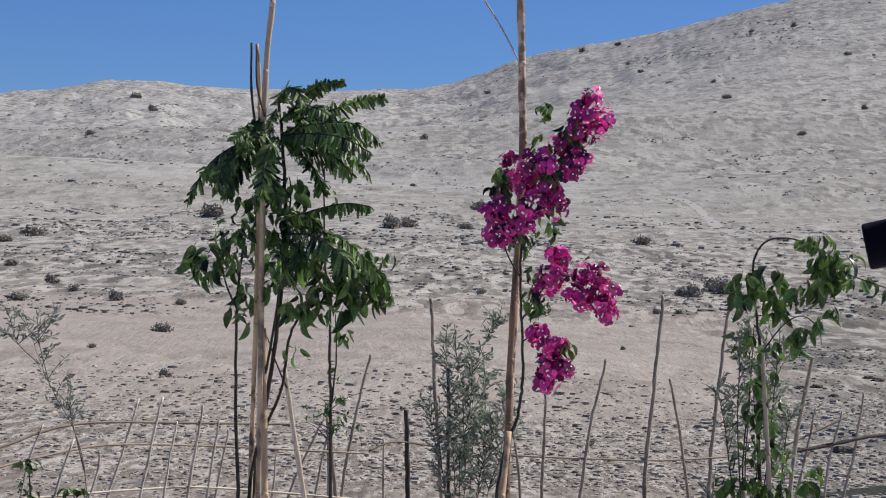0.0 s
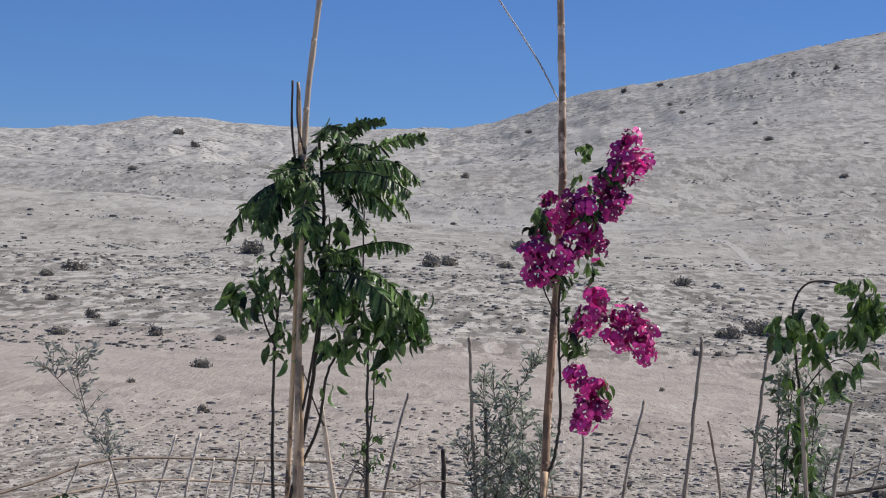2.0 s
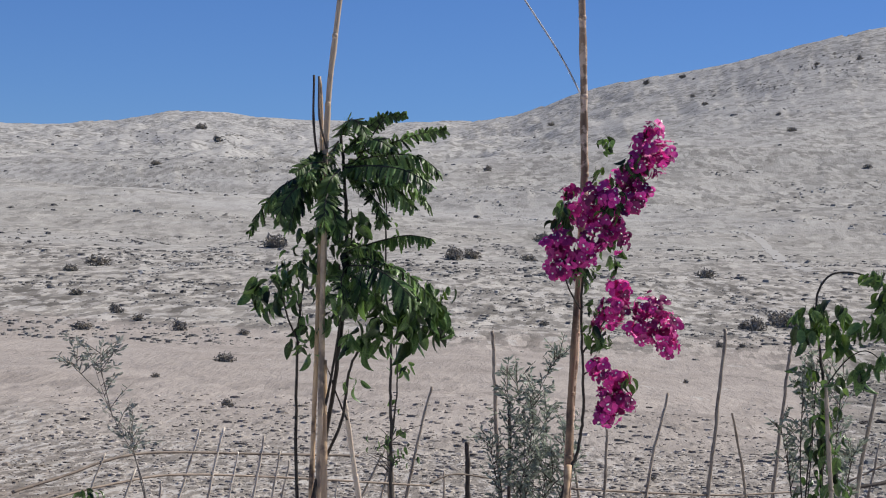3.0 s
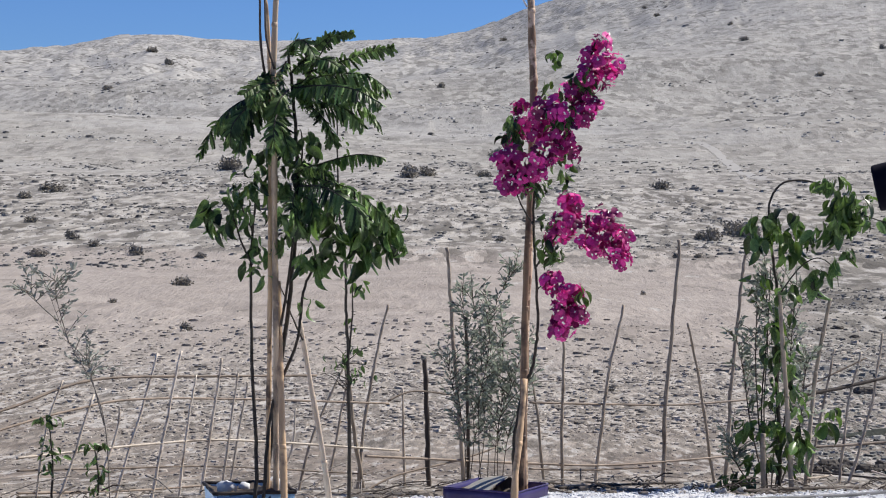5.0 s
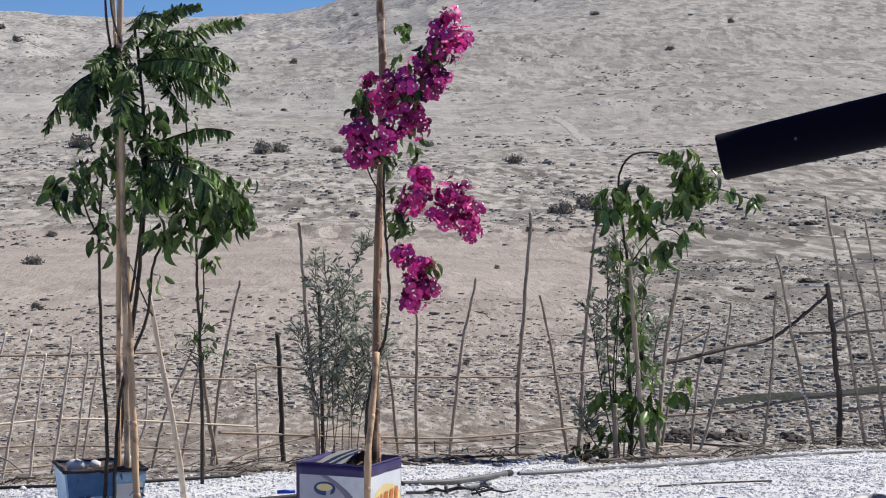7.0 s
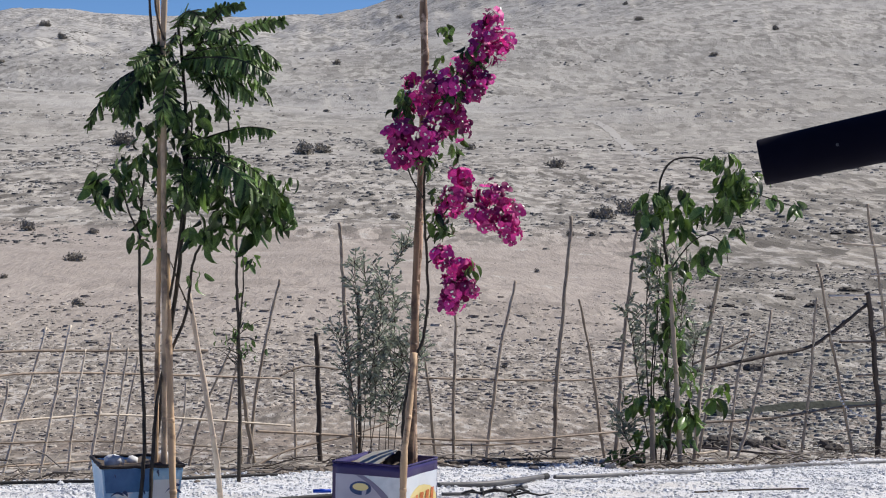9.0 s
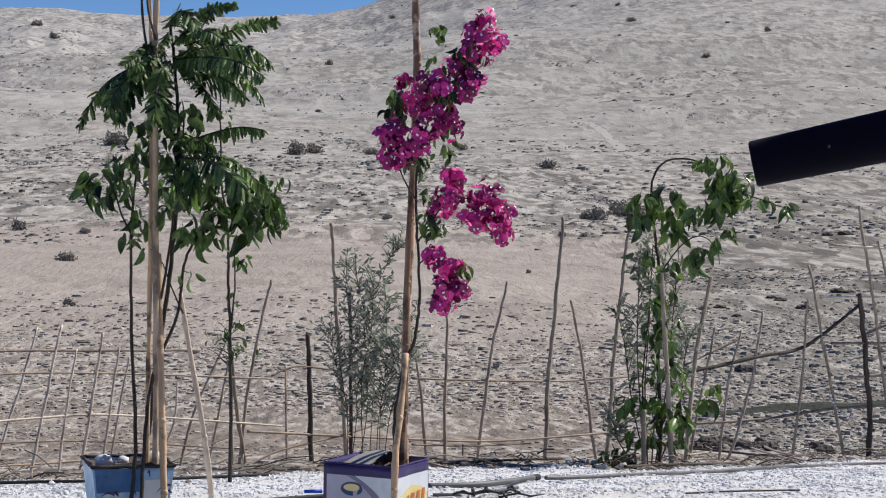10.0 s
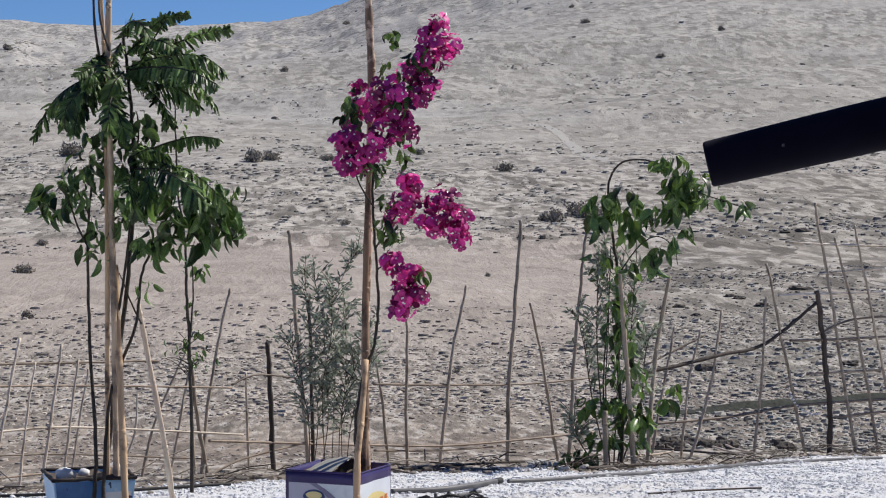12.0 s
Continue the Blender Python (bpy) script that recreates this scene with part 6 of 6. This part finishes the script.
def strewn(name, label, category, mat, x, y, size, flat, seed, lift=0.0, sink=0.15):
    """Many small uneven stones in one mesh."""
    rng = np.random.default_rng(seed)
    n = len(x)
    q = np.arange(5) * math.tau / 5
    unit = np.vstack([np.stack([np.cos(q), np.sin(q), np.full(5, -0.35)], -1), np.stack([0.68 * np.cos(q + 0.4), 0.68 * np.sin(q + 0.4), np.full(5, 0.62)], -1), [[0, 0, 0.8]]])
    k = np.arange(5)
    k2 = (k + 1) % 5
    tri = np.vstack([np.stack([k, k2, k2 + 5], -1), np.stack([k, k2 + 5, k + 5], -1), np.stack([k + 5, k2 + 5, np.full(5, 10)], -1)])
    v = unit[None] * rng.uniform(0.75, 1.25, (n, 11, 1)) + rng.normal(0, 0.07, (n, 11, 3))
    long = rng.uniform(0.8, 1.7, n)
    v = v * np.stack([size * long, size, size * flat], -1)[:, None, :]
    a = rng.uniform(0, math.tau, n)
    c, q = np.cos(a)[:, None], np.sin(a)[:, None]
    z = ground_zs(x, y) + lift + size * flat * sink
    w = np.stack([v[..., 0] * c - v[..., 1] * q + x[:, None], v[..., 0] * q + v[..., 1] * c + y[:, None], v[..., 2] + z[:, None]], -1)
    f = (tri[None] + 11 * np.arange(n)[:, None, None]).reshape(-1, 3)
    me = bpy.data.meshes.new(name)
    me.from_pydata(w.reshape(-1, 3).tolist(), [], f.tolist())
    me.materials.append(mat)
    me.update()
    return tagged(new(name, me), label, category, kind="stuff")


def slope_stones(name, label, seed, count, near, far, base, spread, mat, patchy=1.6, floor=0.05, flat=(0.25, 0.7)):
    """Stones over the land, sized up with distance to suit the camera's view: thick by the fence, few on the sandy
    flat, thick again up the slope.
    """
    rng = np.random.default_rng(seed)
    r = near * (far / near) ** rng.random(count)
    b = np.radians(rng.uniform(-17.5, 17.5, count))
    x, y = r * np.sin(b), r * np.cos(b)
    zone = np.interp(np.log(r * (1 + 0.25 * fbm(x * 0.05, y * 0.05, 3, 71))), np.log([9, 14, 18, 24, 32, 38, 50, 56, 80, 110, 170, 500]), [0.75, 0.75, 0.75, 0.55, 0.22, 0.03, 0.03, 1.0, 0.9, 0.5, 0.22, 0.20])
    clump = np.clip(0.55 + patchy * fbm(x * 0.10, y * 0.10, 4, seed), floor, 1.2)
    edge = np.interp(x, [p[0] for p in YARD_EDGE], [p[1] for p in YARD_EDGE])
    keep = (rng.random(count) < zone * clump) & (y > edge + 0.08)
    x, y, r = x[keep], y[keep], r[keep]
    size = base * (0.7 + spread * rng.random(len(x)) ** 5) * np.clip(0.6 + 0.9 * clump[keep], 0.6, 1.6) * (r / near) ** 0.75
    return strewn(name, label, "stones", mat, x, y, size, rng.uniform(*flat, len(x)), seed)


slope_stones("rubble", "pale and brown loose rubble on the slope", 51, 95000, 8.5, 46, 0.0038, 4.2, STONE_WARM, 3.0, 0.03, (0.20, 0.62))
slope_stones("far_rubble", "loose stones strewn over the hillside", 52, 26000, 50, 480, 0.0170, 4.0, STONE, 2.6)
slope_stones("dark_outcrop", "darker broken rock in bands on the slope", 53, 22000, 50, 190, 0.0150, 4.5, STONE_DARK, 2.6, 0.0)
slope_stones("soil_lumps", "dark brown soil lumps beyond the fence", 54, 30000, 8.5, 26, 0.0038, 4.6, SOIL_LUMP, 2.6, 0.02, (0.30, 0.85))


def ledges(name, label, mat, lines, gap, wide, seed):
    """Broken rock in lines along the slope, traced and sized to fit the camera's view."""
    rng = np.random.default_rng(seed)
    xs, ys = [], []
    for line in lines:
        for (x0, y0), (x1, y1) in zip(line, line[1:]):
            r = math.hypot(x0, y0)
            n = int(math.hypot(x1 - x0, y1 - y0) / (r * gap)) + 2
            t = rng.random(n)
            keep = rng.random(n) < 0.35 + 0.65 * (np.sin(t * 9 + seed + x0) > -0.3)
            t = t[keep]
            xs.append(x0 + (x1 - x0) * t + rng.normal(0, r * 0.003, len(t)))
            ys.append(y0 + (y1 - y0) * t + rng.normal(0, r * wide, len(t)))
    x, y = np.concatenate(xs), np.concatenate(ys)
    r = np.hypot(x, y)
    size = r / 3700 * (1.4 + 3.6 * rng.random(len(x)) ** 2.5) * np.interp(r, [150, 300], [1.0, 0.62])
    return strewn(name, label, "stones", mat, x, y, size, rng.uniform(0.25, 0.6, len(x)), seed + 1)


ledges("rock_ledge", "dark broken rock ledges along the slope", STONE, [
    [(-17.27, 89.34), (-16.13, 92.55), (-17.76, 120.70), (-16.79, 124.39)], [(-20.38, 89.07), (-19.14, 90.09), (-17.24, 87.96)], [(-14.84, 75.82), (-14.28, 82.05), (-12.77, 85.35)],
    [(-6.49, 138.72), (-3.86, 139.15), (-1.28, 114.48), (0.55, 108.01)], [(-4.53, 110.40), (-2.96, 107.90), (-0.31, 105.69)], [(-2.83, 74.95), (-0.87, 80.86), (1.25, 76.29)],
    [(3.77, 87.23), (5.51, 84.73), (7.56, 82.13), (7.42, 68.27)], [(-16.15, 70.73), (-14.80, 73.57), (-12.57, 70.14), (-10.38, 74.96)], [(-10.13, 53.42), (-9.57, 55.23), (-8.72, 54.60)],
    [(-3.55, 93.03), (-0.26, 90.08), (1.38, 85.17), (4.25, 78.29)], [(-14.47, 63.41), (-12.85, 65.76), (-10.07, 62.95)], [(5.25, 74.33), (7.01, 71.76), (8.45, 67.70)],
    [(11.05, 99.84), (14.02, 101.83), (21.29, 119.58)], [(-26.57, 116.04), (-22.87, 121.58), (-19.44, 127.26)], [(39.92, 369.38), (47.53, 352.27), (54.57, 342.97)], [(-88.59, 448.04), (-71.07, 404.31), (-63.01, 424.08)], [(-103.44, 459.78), (-89.53, 452.74), (-79.10, 449.50)], [(-49.20, 230.26), (-42.67, 228.85), (-35.66, 224.13)],
    [(-80.11, 455.15), (-67.34, 452.76), (-57.62, 474.36)], [(-37.12, 229.12), (-32.56, 232.02), (-26.66, 230.33)], [(-34.44, 224.13), (-27.81, 220.19), (-24.34, 221.13)], [(-67.77, 447.61), (-32.94, 232.51)], [(45.09, 371.39), (47.80, 321.87), (56.74, 323.61)],
    [(50.37, 373.80), (53.74, 337.66), (61.54, 330.77)], [(29.05, 382.86), (35.87, 358.36), (38.74, 318.08)], [(23.45, 214.17), (28.30, 207.16), (37.40, 211.31)], [(17.96, 218.01), (22.89, 220.30)], [(8.69, 193.60), (14.85, 179.30), (23.57, 199.94)], [(-58.57, 254.41), (-51.03, 248.15), (-43.40, 239.58)], [(8.36, 119.46), (11.97, 123.36), (14.34, 120.82)],
], 0.0010, 0.006, 201)
ledges("pale_ledge", "pale rock showing in lines on the hillside", STONE_PALE, [
    [(25.09, 329.69), (30.26, 318.64), (34.83, 285.50), (39.36, 284.94), (50.46, 287.07)], [(-9.08, 203.47), (-6.69, 198.46), (-2.77, 190.16), (0.31, 159.41)], [(14.82, 153.44), (19.21, 155.55), (26.27, 160.32), (31.80, 164.39)],
    [(21.70, 202.88), (27.68, 206.73), (36.71, 213.97)], [(-31.30, 139.76), (-28.88, 142.84), (-24.13, 138.03), (-19.61, 138.03)], [(38.61, 324.44), (47.22, 317.85), (57.87, 310.74)],
    [(-74.60, 411.52), (-36.97, 240.10), (-29.79, 225.79), (-26.26, 226.98)], [(-9.10, 216.56), (-2.50, 205.85), (2.42, 196.24)], [(-15.43, 78.79), (-14.55, 86.24), (-13.64, 96.37)], [(6.98, 145.20), (12.51, 150.43), (18.42, 148.87)], [(-52.21, 227.12), (-44.04, 223.39), (-31.60, 213.61)], [(21.94, 151.07), (26.28, 152.67), (29.78, 153.79)],
], 0.0014, 0.007, 211)


def rock_patch(name, label, count, near, reach, west, low, spread, mat, seed, flat=(0.28, 0.80)):
    """Broken rock on the bank beyond the lattice fence."""
    rng = np.random.default_rng(seed)
    r = near + reach * rng.random(count) ** 1.3
    b = np.radians(rng.uniform(west, 17.5, count))
    x, y = r * np.sin(b), r * np.cos(b)
    keep = fbm(x * 0.35, y * 0.35, 3, 44) > rng.uniform(-0.5, 0.25, count)
    x, y, r = x[keep], y[keep], r[keep]
    size = r / 3700 * (low + spread * rng.random(len(x)) ** 4)
    return strewn(name, label, "stones", mat, x, y, size, rng.uniform(*flat, len(x)), seed + 1)


rock_patch("bank_rubble", "grey-green broken rock on the bank behind the fence", 9500, 13.5, 12, 7.0, 1.2, 9.0, STONE_BANK, 57)
rock_patch("bank_scree", "fine grey scree higher up the bank", 11000, 19, 26, 7.8, 1.1, 4.2, STONE_DARK, 67)


def pebbles():
    rng = np.random.default_rng(61)
    y = 4.6 + 7.4 * rng.random(105000) ** 1.5
    x = rng.uniform(-0.27, 0.32, len(y)) * y
    keep = y < np.interp(x, [p[0] for p in YARD_EDGE], [p[1] for p in YARD_EDGE]) + 0.05
    x, y = x[keep], y[keep]
    size = 0.0026 + 0.008 * rng.random(len(x)) ** 4.0
    return strewn("gravel_stones", "loose white crushed stones on the yard", "gravel", PEBBLE, x, y, size, rng.uniform(0.5, 0.8, len(x)), 62, lift=0.029 + 0.018 * fbm(x * 7, y * 7, 3, 8))


pebbles()


def edge_soil(name, label, mat, seed, count, out, size, lift):
    """Crumbled soil and stone banked along the gravel's far edge, in uneven heaps."""
    rng = np.random.default_rng(seed)
    x = rng.uniform(-2.3, 3.7, count)
    heap = np.clip(0.55 + 1.5 * fbm(x * 1.7, x * 0 + seed, 3, seed), 0.0, 1.3)
    y = np.interp(x, [p[0] for p in YARD_EDGE], [p[1] for p in YARD_EDGE]) + rng.normal(out, 0.11, count)
    keep = rng.random(count) < heap
    x, y, heap = x[keep], y[keep], heap[keep]
    r = size * (0.5 + 2.2 * rng.random(len(x)) ** 3) * (0.6 + 0.5 * heap)
    return strewn(name, label, "soil", mat, x, y, r, rng.uniform(0.5, 0.9, len(x)), seed + 1, lift=lift + 0.016 * heap * rng.random(len(x)))


edge_soil("edge_soil", "dark crumbled soil banked along the gravel edge", SOIL_LUMP, 81, 3600, 0.05, 0.011, 0.006)
edge_soil("edge_rubble", "pale broken stone and dust along the gravel edge", STONE_WARM, 83, 2200, 0.04, 0.010, 0.012)


# pale broken stones at the foot of the climbing plant
HEAP = (1.03, 9.90)
rnd = random.Random(23)
for k in range(14):
    x = rnd.gauss(HEAP[0], 0.055)
    y = rnd.gauss(HEAP[1], 0.32)
    r = rnd.uniform(0.010, 0.026)
    s = Shape()
    s.lump((x, y, ground_z(x, y) + 0.03 + r * 0.3), (r * rnd.uniform(1.0, 1.5), r, r * rnd.uniform(0.6, 0.9)), 0, 960 + k, 5, 8, 0.3)
    solid("stone", s, STONE_PALE, "pale broken stone at the gravel edge", "stone", "stones at the gravel edge", smooth=False)


# dark lumps along the foot of the lattice, standing in for the fence's shadow
rnd = random.Random(29)
for k in range(34):
    u = rnd.random()
    x = 1.95 + 0.95 * u
    y = 13.2 + 0.45 * math.sin(u * 3.0) + rnd.gauss(0, 0.22)
    r = rnd.uniform(0.018, 0.050)
    s = Shape()
    s.lump((x, y, ground_z(x, y) + r * 0.35), (r * rnd.uniform(1.0, 1.5), r, r * rnd.uniform(0.7, 1.0)), 0, 1200 + k, 5, 8, 0.32)
    solid("clod", s, SHADE_LUMP, "dark lump in place of shadow at the lattice fence foot", "clod", "clods at the fence", smooth=False)


def track(name, label, points, width):
    """A worn pale path on the slope."""
    s = Shape()
    line = bend([(x, y, 0) for x, y in points], 10)
    rows = []
    for k, p in enumerate(line):
        d = (line[min(k + 1, len(line) - 1)] - line[max(k - 1, 0)]).normalized()
        n = Vector((-d.y, d.x, 0)) * width / 2 * (0.7 + 0.5 * noise.noise(Vector((k * 0.4, 2, 1))))
        rows.append([(q.x, q.y, ground_z(q.x, q.y) + 0.016) for q in [p + n * (1 - 2 * j / 8) for j in range(9)]])
    s.grid(rows)
    return tagged(new(name, s.mesh(name, [TRACK])), label, "path", kind="structure")


TRACK = surface("pale_worn_dust", (0.315, 0.300, 0.276), (0.372, 0.355, 0.328), 1.5, 0.95, 0.2, 0.02)
track("track_east", "pale worn path down the slope", [(14.81, 151.06), (15.21, 143.10), (14.27, 125.43), (12.51, 103.00), (12.79, 97.69)], 1.0)
track("track_west", "pale worn path along the slope", [(-8.80, 209.49), (-5.95, 209.29), (-2.48, 203.93), (0.29, 198.29), (2.15, 195.43)], 0.6)


# ---- dry shrubs on the slopes ----
def shrub_mesh(seed):
    rnd = random.Random(seed)
    s = Shape()
    for k in range(34):
        a, e = rnd.uniform(0, math.tau), rnd.uniform(0.15, 1.3)
        d = Vector((math.cos(a) * math.cos(e), math.sin(a) * math.cos(e), math.sin(e) * 0.85)) * rnd.uniform(0.35, 0.55)
        s.tube([(0, 0, 0), d * 0.5 + Vector((rnd.uniform(-0.05, 0.05), 0, 0.02)), d], [0.014, 0.010, 0.004], 4, 0, cap=False)
        for j in range(18):
            c = d * rnd.uniform(0.3, 1.0) + Vector((rnd.gauss(0, 0.05), rnd.gauss(0, 0.05), rnd.gauss(0, 0.04)))
            c.z = max(c.z, 0.0)
            u = Vector((rnd.uniform(-1, 1), rnd.uniform(-1, 1), rnd.uniform(-0.5, 1))).normalized()
            w = u.cross(Vector((rnd.uniform(-1, 1), rnd.uniform(-1, 1), 0.2))).normalized()
            s.face([c, c + u * 0.05 + w * 0.03, c + u * 0.11, c + u * 0.05 - w * 0.03], 1)
    return s.mesh("desert_shrub", [DRY, SHRUB], smooth=False)


SHRUB = surface("dusty_shrub_leaf", (0.23, 0.208, 0.172), (0.40, 0.368, 0.308), 10, 0.9, 0.0, vary=0.4, island=True)
SHRUBS = [shrub_mesh(k) for k in range(3)]
PLACES = [((-6.15, 41.16), 28), ((-4.52, 30.58), 22), ((-17.89, 83.94), 34), ((-18.02, 79.61), 22), ((-12.07, 59.33), 24), ((-11.50, 52.38), 26), ((-10.82, 56.10), 22), ((-9.21, 53.42), 26), ((-7.43, 52.70), 18), ((-6.68, 36.41), 14),
          ((-4.38, 106.79), 34), ((-3.52, 108.69), 30), ((7.25, 90.93), 28), ((6.40, 61.59), 34), ((7.43, 64.74), 44), ((7.68, 63.94), 40), ((-5.99, 230.07), 14), ((1.58, 419.08), 12), ((26.99, 351.22), 10), ((32.15, 287.56), 9), ((29.76, 251.26), 14),
          ((-14.86, 117.24), 40), ((0.11, 138.56), 24), ((-0.58, 110.62), 22), ((4.42, 113.66), 20), ((22.65, 465.27), 12), ((29.57, 448.77), 12), ((27.23, 383.23), 9), ((6.16, 62.04), 22), ((5.28, 53.76), 14), ((-14.59, 65.49), 20),
          ((52.24, 349.06), 12), ((46.82, 361.52), 10), ((34.41, 221.70), 12), ((44.00, 238.52), 12), ((52.36, 298.04), 12), ((-73.95, 448.09), 18), ((-65.46, 417.54), 16), ((-42.99, 230.53), 14), ((-45.02, 575.96), 12), ((4.70, 53.76), 14), ((0.21, 62.81), 16), ((-3.51, 59.39), 16), ((2.97, 41.46), 10), ((-0.58, 29.15), 12), ((1.24, 21.84), 12)]
for k, ((x, y), size) in enumerate(PLACES):
    ob = new("desert_shrub", SHRUBS[k % 3])
    q = size * math.hypot(x, y) / 2900.0
    ob.matrix_basis = Matrix.Translation((x, y, ground_z(x, y) - 0.02 * q)) @ Matrix.Rotation(k * 1.9, 4, "Z") @ Matrix.Diagonal((q * (1.15 - 0.25 * (k % 3 == 1)), q * 1.05, q * (1.1 + 0.25 * (k % 3 == 1)), 1))
    tagged(ob, "low dry brown desert shrub on the stony slope", "shrub", "desert shrubs")
